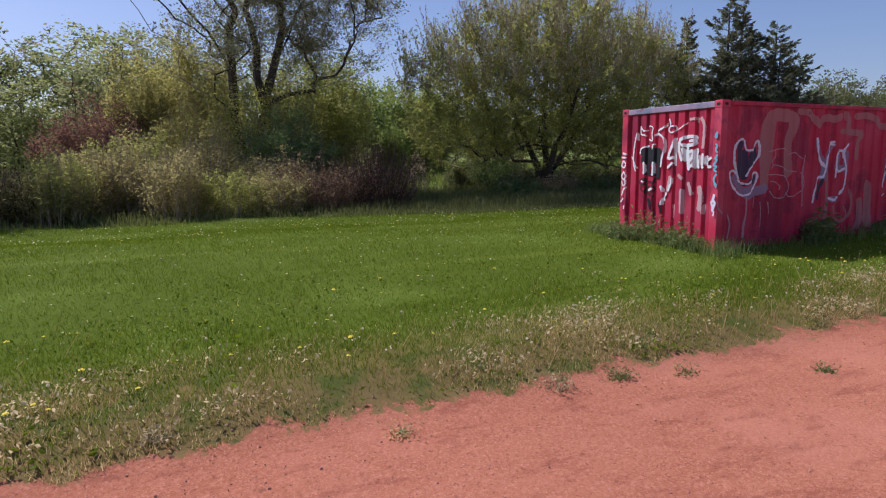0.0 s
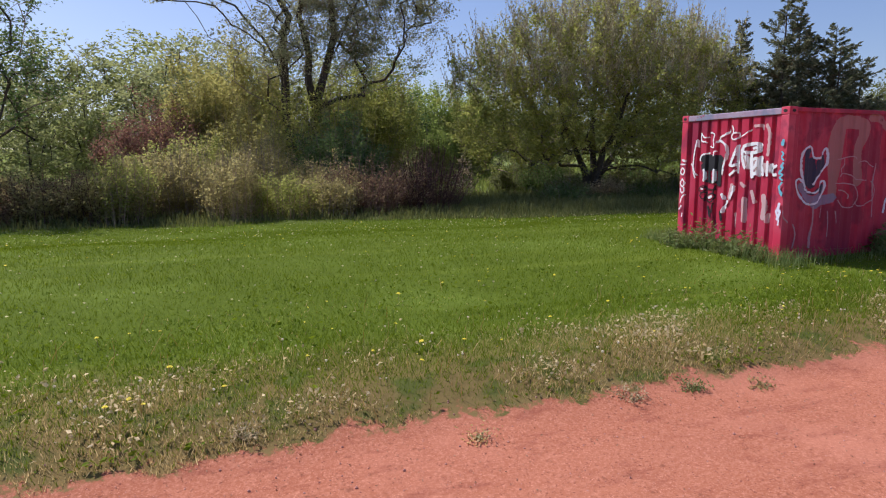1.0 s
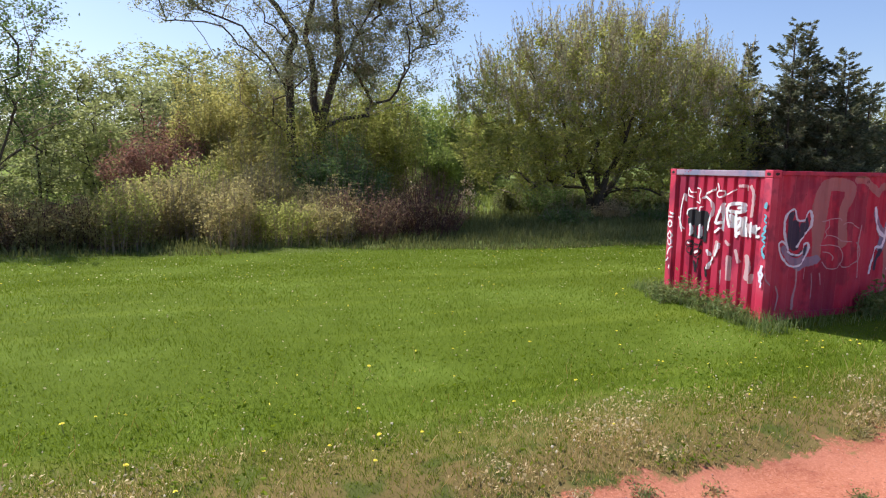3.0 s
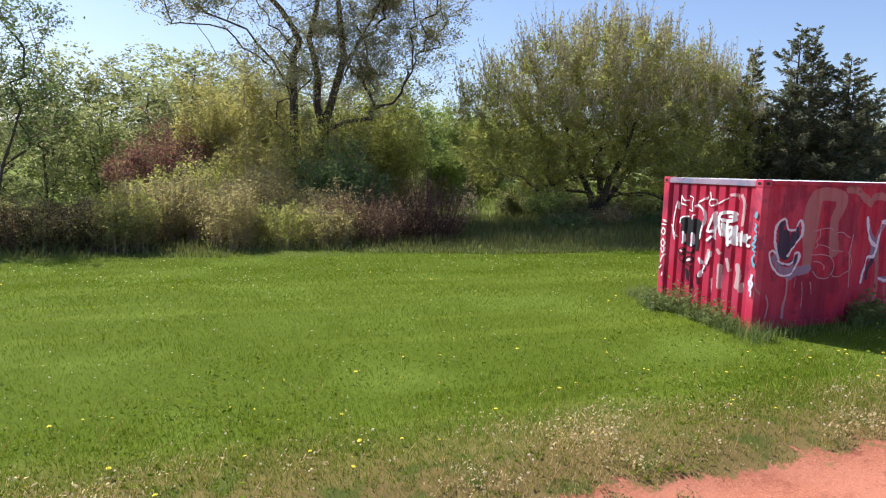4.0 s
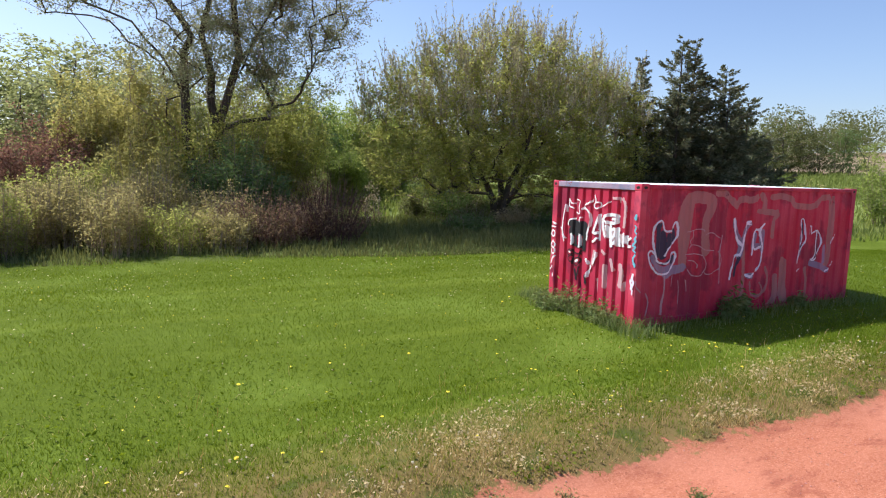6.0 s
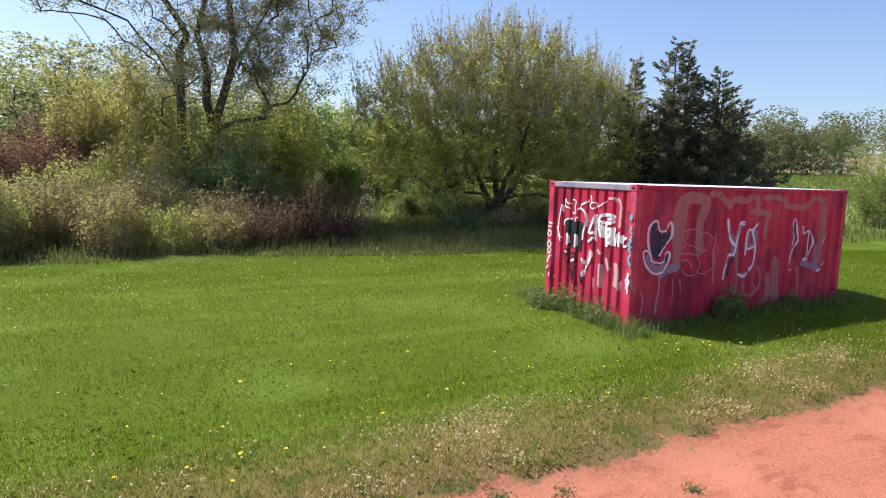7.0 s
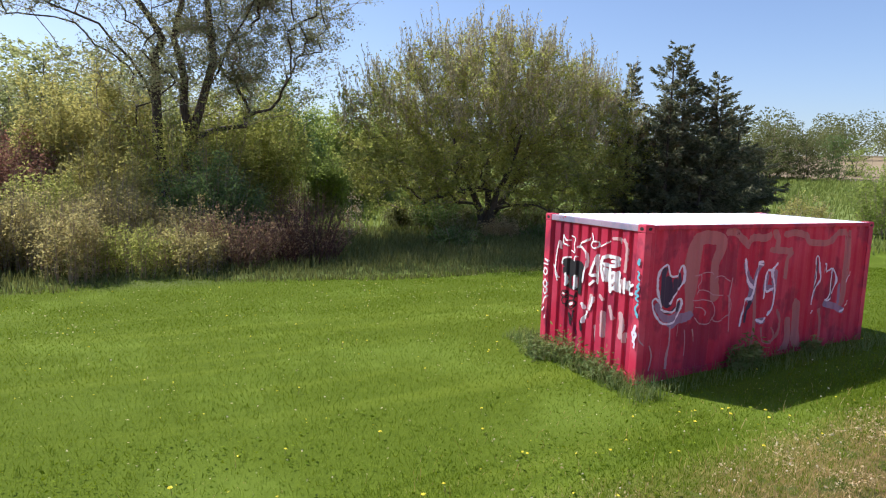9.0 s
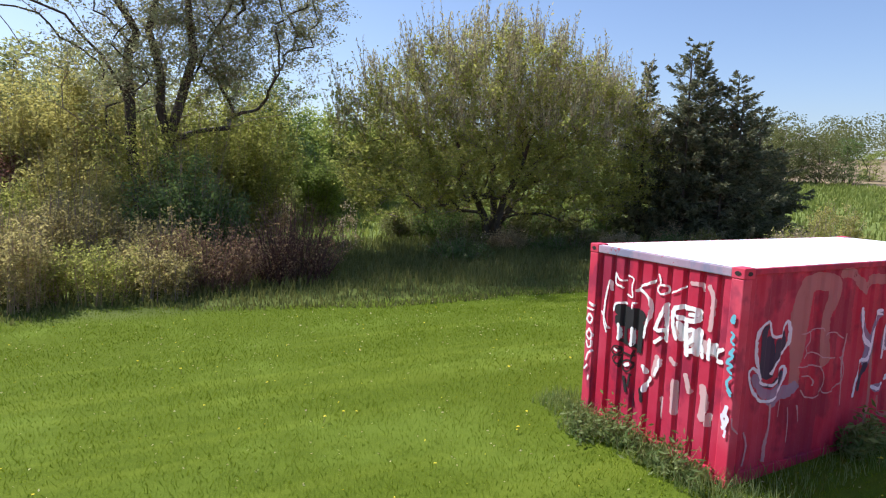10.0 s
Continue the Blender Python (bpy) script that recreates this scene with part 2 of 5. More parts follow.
SPRAY_HAZE = spray_material("thin_bluish_spray_haze", (0.50, 0.44, 0.66), 0.68, 7, most=0.5)
SPRAY_WORN = spray_material("worn_pale_pink_paint", (0.80, 0.56, 0.55), 0.70, 10, most=0.75)
SPRAY_BLACK = spray_material("black_spray_paint", (0.016, 0.014, 0.018), 0.8, 16)
SPRAY_LILAC = spray_material("pale_lilac_spray_paint", (0.82, 0.79, 0.92), 0.88, 16)
SPRAY_NAVY = spray_material("dark_navy_spray_paint", (0.035, 0.025, 0.07), 0.75)
SPRAY_TEAL = spray_material("turquoise_spray_paint", (0.16, 0.50, 0.62), 0.75)
SPRAY_THIN = spray_material("thin_pink_line_paint", (0.62, 0.36, 0.42), 0.86, most=0.8)
STRAW_TIP = leaf_material("bleached_seed_tips", (0.36, 0.27, 0.11), (0.54, 0.43, 0.21), (0.78, 0.68, 0.44), (0.80, 0.66, 0.36), 0.6, 0.05, 2.0)
BUD = leaf_material("pale_lawn_buds", (0.34, 0.34, 0.15), (0.52, 0.51, 0.26), (0.74, 0.72, 0.46), (0.80, 0.76, 0.42), 0.6, 0.1, 2.0)
PUFF = leaf_material("seed_head_white", (0.56, 0.50, 0.36), (0.66, 0.61, 0.46), (0.78, 0.74, 0.60), (0.84, 0.76, 0.56), 0.55, 0.05, 2.0)
YELLOW = plain_material("dandelion_yellow", (0.78, 0.64, 0.03), (0.85, 0.74, 0.05), 60)
STEM = plain_material("pale_stem", (0.16, 0.17, 0.05), (0.30, 0.26, 0.12), 30)
PEBBLE = plain_material("red_stones", (0.30, 0.12, 0.09), (0.60, 0.34, 0.28), 40)
LITTER = plain_material("dead_leaf_bits", (0.15, 0.07, 0.04), (0.36, 0.21, 0.11), 40)


# ---- building helpers ----
def mesh_from(name, verts, faces, material, smooth=False):
    """A mesh from arrays; faces is an array of quads or of triangles, or a list of such arrays."""
    groups = faces if isinstance(faces, list) else [faces]
    groups = [np.asarray(f, np.int32) for f in groups if len(f)]
    me = bpy.data.meshes.new(name)
    verts = np.asarray(verts, np.float32)
    loops = np.concatenate([f.ravel() for f in groups])
    sizes = np.concatenate([np.full(len(f), f.shape[1], np.int32) for f in groups])
    starts = np.concatenate([[0], np.cumsum(sizes)[:-1]]).astype(np.int32)
    me.vertices.add(len(verts))
    me.vertices.foreach_set("co", verts.ravel())
    me.loops.add(len(loops))
    me.loops.foreach_set("vertex_index", loops)
    me.polygons.add(len(sizes))
    me.polygons.foreach_set("loop_start", starts)
    me.polygons.foreach_set("use_smooth", np.full(len(sizes), smooth))
    me.update(calc_edges=True)
    me.materials.append(material)
    return me


def mesh_part(name, me, parent, label=""):
    ob = new(name, me)
    ob.parent = parent
    if label:
        ob["label"] = label
    return ob


def part(name, bm, material, parent, label=""):
    me = bpy.data.meshes.new(name)
    bm.to_mesh(me)
    bm.free()
    me.materials.append(material)
    return mesh_part(name, me, parent, label)


def thing(name, x, y, z, label, category, group="", kind=""):
    ob = new(name)
    ob.empty_display_size = 0.2
    ob.matrix_basis = pose(x, y, z)
    return tagged(ob, label, category, group, kind)


def box(bm, x0, x1, y0, y1, z0, z1, bevel=0.0):
    made = bmesh.ops.create_cube(bm, size=1, matrix=Matrix.LocRotScale(((x0 + x1) / 2, (y0 + y1) / 2, (z0 + z1) / 2), None, (x1 - x0, y1 - y0, z1 - z0)))
    if bevel:
        edges = list({e for v in made["verts"] for e in v.link_edges})
        bmesh.ops.bevel(bm, geom=edges, offset=bevel, segments=2, affect="EDGES", profile=0.5)
    return bm


def smooth01(v, lo, hi):
    t = np.clip((np.asarray(v, float) - lo) / (hi - lo), 0, 1)
    return t * t * (3 - 2 * t)


def wobble(x, y, scale, seed=0.0):
    """A cheap smooth pattern of about -1 to 1."""
    a = np.sin(x * scale + 1.7 * np.sin(y * scale * 0.83 + seed)) + np.sin(y * scale * 1.31 + 1.3 * np.sin(x * scale * 0.71 - seed) + seed)
    return a * 0.5


def ground_z(x, y):
    """The lie of the land: a low rise under the container, the track sunk beside the lawn, fields climbing far off."""
    x, y = np.asarray(x, float), np.asarray(y, float)
    hump = 0.55 * np.exp(-((x - 13) ** 2 / 134.0 + (y - 8) ** 2 / np.where(y < 8, 18.0, 56.0)))
    lawn = 0.17 + 0.20 * smooth01(y, 5, 10) + 0.17 * smooth01(x, 8.5, 14) * np.exp(-((y - 8) ** 2) / 20.0)
    mid = smooth01(y, 4, 6) * (1 - smooth01(y, 11.5, 17))
    hump = hump * (1 - mid) + lawn * mid
    track = -0.16 * (1 - smooth01(y + 0.12 * wobble(x, y, 2.1), 3.75, 4.7))
    reach = np.hypot(x - 1.5, y)
    climb = 0.042 * np.maximum(0, np.minimum(reach, 170) - 34) * smooth01(reach, 34, 60)
    climb = climb * (0.8 + 0.95 * smooth01(x - y, -20, 30))
    bumps = 0.018 * wobble(x, y, 0.9, 0.6) + 0.006 * wobble(x, y, 3.1, 2.0) * (1 - smooth01(reach, 20, 40))
    return -0.52 + hump + track + climb + bumps


def turf_edge(x, y):
    """Metres by which a place lies on the turf's side of its ragged edge along the track."""
    return y + 0.09 * wobble(x, y, 2.1) + 0.09 * wobble(x, y, 8.3, 1.0) - 4.1


def gz(x, y):
    return float(ground_z(x, y))


# ---- ground ----
def build_ground():
    def axis(lo, hi, step, reach):
        mid = np.arange(lo, hi + 1e-6, step)
        grow = np.cumsum(step * 1.16 ** np.arange(1, 60))
        grow = grow[grow < reach]
        return np.concatenate([lo - np.append(grow, reach)[::-1], mid, hi + np.append(grow, reach)])
    xs = axis(-12, 32, 0.26, 900)
    ys = axis(-4, 26, 0.2, 900)
    ys = np.unique(np.concatenate([ys, np.arange(3.4, 5.2, 0.05)]).round(3))
    gx, gy = np.meshgrid(xs, ys)
    v = np.stack([gx, gy, ground_z(gx, gy)], -1).reshape(-1, 3)
    i = np.arange(len(ys) * len(xs)).reshape(len(ys), len(xs))
    f = np.stack([i[:-1, :-1], i[:-1, 1:], i[1:, 1:], i[1:, :-1]], -1).reshape(-1, 4)
    ob = new("ground", mesh_from("ground", v, f, GROUND, True))
    ob.data.attributes.new("turf_edge", "FLOAT", "POINT").data.foreach_set("value", turf_edge(v[:, 0], v[:, 1]).astype(np.float32))
    tagged(ob, "mown grass field beside a red dirt track, rising to far meadows", "ground", kind="structure")


build_ground()


# ---- grass ----
def blades(rng, x, y, height, width, lean, segments=1):
    """Grass blades as bent slivers, rooted on the ground."""
    n = len(x)
    z = ground_z(x, y) - 0.01
    turn = rng.uniform(0, 2 * np.pi, n)
    side = np.stack([np.cos(turn), np.sin(turn), np.zeros(n)], -1)
    way = rng.uniform(0, 2 * np.pi, n)
    tip = np.stack([np.cos(way) * lean * height, np.sin(way) * lean * height, height], -1)
    root = np.stack([x, y, z], -1)
    w = (side * width[:, None]) / 2
    if segments == 1:
        v = np.stack([root - w, root + w, root + tip], 1).reshape(-1, 3)
        return v, np.arange(3 * n).reshape(n, 3)
    mid = root + tip * np.array([0.35, 0.35, 0.6])
    v = np.stack([root - w, root + w, mid + w * 0.8, mid - w * 0.8, root + tip], 1).reshape(-1, 3)
    i = np.arange(n)[:, None] * 5
    return v, [i + [0, 1, 2, 3], i + [3, 2, 4]]


def grass(name, seed, count, xr, yr, height, width, lean, material, label, keep=None, segments=1, near=0.0, rising=None):
    rng = np.random.default_rng(seed)
    x, y = rng.uniform(*xr, count), rng.uniform(*yr, count)
    if near:
        y = yr[0] + (yr[1] - yr[0]) * rng.uniform(0, 1, count) ** near
    ok = np.ones(count, bool) if keep is None else keep(x, y, rng)
    x, y = x[ok], y[ok]
    h = rng.uniform(height[0], height[1], len(x)) * (0.85 + 0.2 * wobble(x, y, 1.7, seed))
    if rising:
        h *= 0.4 + 0.6 * smooth01(y, *rising)
    w = rng.uniform(width[0], width[1], len(x)) * (1 + 0.05 * np.hypot(x - 2, y))
    v, f = blades(rng, x, y, np.maximum(h, 0.012), w, rng.uniform(0.1, lean, len(x)), segments)
    ob = new(name, mesh_from(name, v, f, material))
    return tagged(ob, label, "grass", kind="stuff")


BOX_X, BOX_Y = (9.36, 15.42), (7.55, 9.99)


def off_box(x, y, pad=0.0):
    return ~((x > BOX_X[0] - pad) & (x < BOX_X[1] + pad) & (y > BOX_Y[0] - pad) & (y < BOX_Y[1] + pad))


def in_view(x, y):
    """The fan of lawn in front of the flight."""
    return (y > 0.32 * (x - 9) - 1.5) & (x > -0.42 * y - 3)


grass("lawn_grass", 1, 450000, (-9, 30), (3.95, 20.6), (0.03, 0.075), (0.005, 0.010), 0.9, LAWN, "short mown green lawn grass beside the track",
      lambda x, y, r: off_box(x, y) & in_view(x, y) & (y < 19.2 + 1.4 * smooth01(x, 9, 4)) & (turf_edge(x, y) > r.uniform(0, 1, len(x)) ** 2 * 1.5), near=1.5)
def straw_patch(x, y, r):
    return (turf_edge(x, y) > 0.0) & (r.uniform(0, 1, len(x)) < np.clip(1.15 - (y - 4.1) / 1.4, 0.02, 1)) & (r.uniform(-0.5, 1, len(x)) < 0.42 + 1.1 * wobble(x, y, 1.4, 3) + 0.6 * wobble(x, y, 4.1, 5))


grass("verge_grass", 2, 190000, (-4, 12), (3.85, 7.2), (0.025, 0.095), (0.003, 0.0065), 1.0, DRY, "dry straw-coloured grass along the track edge", straw_patch)
grass("verge_grass", 7, 36000, (12, 26), (3.85, 7.2), (0.03, 0.085), (0.004, 0.007), 1.0, DRY, "dry straw-coloured grass along the far track edge", straw_patch)
grass("verge_green_grass", 3, 100000, (-4, 20), (3.85, 6.4), (0.03, 0.09), (0.004, 0.008), 0.9, LAWN, "green grass mixed into the dry verge",
      lambda x, y, r: (turf_edge(x, y) > r.uniform(0, 0.4, len(x))) & (r.uniform(-0.5, 1, len(x)) < 0.62 - 0.9 * wobble(x, y, 1.4, 3)))
grass("rough_grass", 4, 56000, (-14, 34), (18.4, 33.5), (0.15, 0.55), (0.010, 0.020), 0.5, TALL, "tall unmown grass under the trees",
      lambda x, y, r: (y + 0.7 * wobble(x, y, 0.8) > 18.6 + 1.4 * smooth01(x, 9, 4)), segments=2, near=1.3, rising=(18.8, 22.5))
grass("meadow_grass", 5, 34000, (8, 75), (18, 60), (0.25, 0.7), (0.016, 0.035), 0.5, MEADOW, "tall meadow grass behind the trees",
      lambda x, y, r: (y > 33) | (x > 30), segments=2)
grass("container_grass", 6, 34000, (8.5, 16.2), (6.9, 10.6), (0.08, 0.34), (0.004, 0.008), 0.7, WEED, "uncut grass round the container's foot",
      lambda x, y, r: off_box(x, y, 0.02) & ~off_box(x, y, 0.55) & (r.uniform(0, 1, len(x)) ** 2 < np.where(x < 9.4, 1.0 - (9.36 - x) / 0.6, 0.07)), segments=2)


# ---- container ----
CX, CY, CZ0, CTOP = 9.36, 7.55, -0.24, 2.26
CL, CW = 6.058, 2.438


def trapeze(s, pitch, depth, phase=0.0, start=0.36, end=0.84, edge=0.16):
    """Depth, from the outer plane, of a pressed sheet at s metres along it."""
    t = ((np.asarray(s, float) + phase) / pitch) % 1.0
    return depth * (smooth01(t, start, start + edge) - smooth01(t, end, end + edge))


def side_depth(u):
    return trapeze(u, 0.275, 0.028) + 0.02


def front_depth(u):
    return trapeze(u, 0.2395, 0.045, 0.115, 0.58, 0.86, 0.12) + 0.02


def sheet(name, length, z0, z1, depth, to_world, material, parent, label=""):
    """A corrugated wall, 2 mm proud ribs and all, from u = 0 to length."""
    us = np.arange(0, length + 1e-6, 0.0125)
    zs = np.linspace(z0, z1, 12)
    u, z = np.meshgrid(us, zs)
    v = to_world(u, z, depth(u)).reshape(-1, 3)
    i = np.arange(u.size).reshape(u.shape)
    f = np.stack([i[:-1, :-1], i[:-1, 1:], i[1:, 1:], i[1:, :-1]], -1).reshape(-1, 4)
    return mesh_part(name, mesh_from(name, v, f, material), parent, label)


def build_container():
    root = thing("shipping_container", CX, CY, CZ0, "red corrugated steel shipping container covered in graffiti, white roof", "container")
    h = CTOP - CZ0
    for x, y in ((0, 0), (CL, 0), (0, CW), (CL, CW)):
        bm = bmesh.new()
        sx, sy = (1 if x == 0 else -1), (1 if y == 0 else -1)
        xs, ys = sorted((x, x + sx * 0.14)), sorted((y, y + sy * 0.16))
        box(bm, xs[0], xs[1], ys[0], ys[1], 0.118, h - 0.118, 0.012)
        part("corner_post", bm, RED_POST, root)
        for z in (0, h - 0.118):
            bm = bmesh.new()
            xs, ys = sorted((x - sx * 0.004, x + sx * 0.178)), sorted((y - sy * 0.004, y + sy * 0.162))
            box(bm, xs[0], xs[1], ys[0], ys[1], z, z + 0.118 + (0.006 if z else 0), 0.01)
            cast = part("corner_casting", bm, RED_POST, root)
            # no hole is cut: a near-black disc on each face gives its shade
            for face in ("end", "side"):
                bm = bmesh.new()
                if face == "end":
                    m = Matrix.LocRotScale((x - sx * 0.0045, y + sy * 0.08, z + 0.06), Euler((0, radians(90), 0)), (0.8, 1.25, 1))
                else:
                    m = Matrix.LocRotScale((x + sx * 0.088, y - sy * 0.0045, z + 0.06), Euler((radians(90), 0, 0)), (1.3, 0.8, 1))
                bmesh.ops.create_cone(bm, cap_ends=True, segments=20, radius1=0.032, radius2=0.03, depth=0.006, matrix=m)
                part("lifting_hole", bm, HOLE, cast, "dark oval disc for the shade inside a lifting hole")
    for y in (0, CW - 0.06):
        for z0, z1, nm in ((h - 0.075, h - 0.005, "top_rail"), (0.02, 0.16, "bottom_rail")):
            bm = bmesh.new()
            box(bm, 0.178, CL - 0.178, y, y + 0.06, z0, z1, 0.008)
            part(nm, bm, RED, root)
    for x in (0, CL - 0.06):
        bm = bmesh.new()
        box(bm, x, x + 0.06, 0.162, CW - 0.162, h - 0.11, h - 0.008, 0.01)
        part("end_top_rail", bm, RAIL, root, "scuffed greyish-lilac end rail")
        bm = bmesh.new()
        box(bm, x, x + 0.06, 0.162, CW - 0.162, 0.02, 0.16, 0.008)
        part("end_bottom_rail", bm, RED, root)
    z0, z1 = 0.155, h - 0.07
    stack = lambda a, b, c: np.stack([a, b, c], -1)
    sheet("side_wall", CL - 0.26, z0, z1, side_depth, lambda u, z, d: stack(u + 0.13, d, z), RED, root)
    sheet("side_wall", CL - 0.26, z0, z1, side_depth, lambda u, z, d: stack(CL - 0.13 - u, CW - d, z), RED, root)
    sheet("end_wall", CW - 0.30, z0, h - 0.1, front_depth, lambda u, z, d: stack(d, CW - 0.15 - u, z), RED, root)
    sheet("end_wall", CW - 0.30, z0, h - 0.1, front_depth, lambda u, z, d: stack(CL - d, u + 0.15, z), RED, root)
    # roof sheet with shallow cross ribs
    us, ws = np.arange(0.03, CL - 0.029, 0.02), np.linspace(0.035, CW - 0.035, 14)
    u, w = np.meshgrid(us, ws)
    v = stack(u, w, h - 0.004 - trapeze(u, 0.21, 0.018) * smooth01(np.minimum(w, CW - w), 0.08, 0.2)).reshape(-1, 3)
    i = np.arange(u.size).reshape(u.shape)
    f = np.stack([i[:-1, :-1], i[:-1, 1:], i[1:, 1:], i[1:, :-1]], -1).reshape(-1, 4)
    mesh_part("roof_panel", mesh_from("roof_panel", v, f, ROOF), root, "white painted roof sheet")
    bm = bmesh.new()
    box(bm, 0.06, CL - 0.06, 0.06, CW - 0.06, 0.04, 0.13)
    part("floor_panel", bm, HOLE, root)
    return root


container = build_container()


# ---- graffiti: flat strokes of paint that follow the pressed sheets ----
def surface_side(u, z):
    """Local place on the long wall, u metres from the near corner."""
    inside = (u > 0.14) & (u < CL - 0.14) & (z > 0.16) & (z < CTOP - CZ0 - 0.076)
    return np.stack([u, np.where(inside, side_depth(u - 0.13), 0.0) - 0.003, z], -1)


def surface_end(u, z):
    """Local place on the end wall, u metres from the near corner."""
    inside = (u > 0.16) & (u < CW - 0.16) & (z > 0.16)
    return np.stack([np.where(inside, front_depth(CW - 0.15 - u), 0.0) - 0.003, u, z], -1)


COATS = []


def rounded(p, steps=4):
    """A smooth line through the given places."""
    q = np.concatenate([p[:1], p, p[-1:]])
    out = [p[0]]
    for a, b, c, d in zip(q[:-3], q[1:-2], q[2:-1], q[3:]):
        for t in np.linspace(0, 1, steps + 1)[1:]:
            out.append(0.5 * (2 * b + (c - a) * t + (2 * a - 5 * b + 4 * c - d) * t * t + (3 * b - a - 3 * c + d) * t ** 3))
    return np.array(out)


def spray(surface, material, label, *strokes):
    """Strokes (width, [u, z, u, z, ...]), each a thin coat of its own."""
    for stroke in strokes:
        coat(surface, material, label, stroke)


def coat(surface, material, label, *strokes, cell=0.015, fuzz=0.008):
    """A thin coat of paint along a stroke, cut out along its outline."""
    pts = [(w, rounded(np.array(p, float).reshape(-1, 2))) for w, p in strokes]
    allp = np.concatenate([p for _, p in pts])
    pad = max(w for w, _ in pts)
    cell = min(cell, 0.3 * pad)
    us, zs = (np.arange(allp[:, k].min() - pad, allp[:, k].max() + pad, cell) for k in (0, 1))
    u, z = np.meshgrid(us, np.clip(zs, 0.2, None))
    field = np.full(u.shape, -1.0)
    for w, p in pts:
        for a, b in zip(p[:-1], p[1:]):
            d = b - a
            t = np.clip(((u - a[0]) * d[0] + (z - a[1]) * d[1]) / (d @ d + 1e-9), 0, 1)
            field = np.maximum(field, w / 2 - np.hypot(u - a[0] - t * d[0], z - a[1] - t * d[1]))
    fuzz = min(fuzz, 0.2 * pad)
    field += fuzz * wobble(u, z, 55.0, 1.0) * 0.6 + fuzz * wobble(u, z, 140.0, 2.0) * 0.5
    q = np.stack([u, z, field], -1)
    tri = np.concatenate([np.stack([q[:-1, :-1], q[:-1, 1:], q[1:, 1:]], -2).reshape(-1, 3, 3), np.stack([q[:-1, :-1], q[1:, 1:], q[1:, :-1]], -2).reshape(-1, 3, 3)])
    n_in = (tri[:, :, 2] > 0).sum(1)
    polys = [tri[n_in == 3]]

    def cut(a, b):
        t = a[:, 2:3] / (a[:, 2:3] - b[:, 2:3])
        return a + (b - a) * t
    for want, sign in ((1, True), (2, False)):
        s = tri[n_in == want]
        k = np.argmax((s[:, :, 2] > 0) == sign, axis=1)
        rows = np.arange(len(s))
        a, b, c = s[rows, k], s[rows, (k + 1) % 3], s[rows, (k + 2) % 3]
        if sign:
            polys.append(np.stack([a, cut(a, b), cut(a, c)], 1))
        else:
            polys.append(np.stack([b, c, cut(b, a)], 1))
            polys.append(np.stack([c, cut(c, a), cut(b, a)], 1))
    flat, weld = np.unique(np.concatenate(polys).reshape(-1, 3)[:, :2].round(5), axis=0, return_inverse=True)
    weld = weld.reshape(-1, 3)
    mark = np.arange(len(flat))
    while True:
        low = mark.copy()
        np.minimum.at(low, weld.ravel(), np.repeat(mark[weld].min(1), 3))
        low = low[low]
        if (low == mark).all():
            break
        mark = low
    whole = np.bincount(mark[weld[:, 0]]).argmax()
    weld = weld[mark[weld[:, 0]] == whole]
    used, weld = np.unique(weld, return_inverse=True)
    flat = flat[used]
    v = surface(flat[:, 0], flat[:, 1])
    v[:, 1 if surface is surface_side else 0] -= 0.00012 * len(COATS)
    COATS.append(label)
    return mesh_part("graffiti_stroke", mesh_from("graffiti_stroke", v, weld.reshape(-1, 3), material), container, label)


spray(surface_side, SPRAY_PINK, "broad faded pink arched letter",
      (0.22, [1.1, 1.08, 1.09, 1.33, 1.04, 1.66, 1.05, 2.0, 1.12, 2.19, 1.31, 2.29, 1.58, 2.28, 1.75, 2.23, 1.73, 2.08, 1.64, 1.89, 1.64, 1.6, 1.67, 1.32]),
      (0.13, [1.24, 2.23, 1.21, 1.96, 1.18, 1.61, 1.15, 1.35]))

spray(surface_side, SPRAY_PINK, "faded pink scalloped outline",
      (0.13, [1.88, 2.37, 2.08, 2.36, 2.27, 2.25, 2.42, 2.14, 2.48, 2.23, 2.62, 2.27, 2.81, 2.25, 2.99, 2.3]),
      (0.12, [3.12, 2.34, 3.2, 2.21, 3.2, 2.04, 3.39, 2.02, 3.62, 1.98, 3.52, 1.88, 3.49, 1.73, 3.49, 1.56]),
      (0.09, [3.06, 2.04, 3.34, 2.01, 3.62, 2.03]),
      (0.12, [3.43, 2.31, 3.68, 2.33, 3.97, 2.28, 4.08, 2.17, 4.38, 2.13, 4.73, 2.14, 4.87, 2.26, 5.06, 2.32, 5.23, 2.28, 5.31, 1.99, 5.31, 1.54, 5.33, 1.13, 5.28, 0.91]),
      (0.05, [5.33, 2.33, 5.39, 1.94, 5.4, 1.49]))

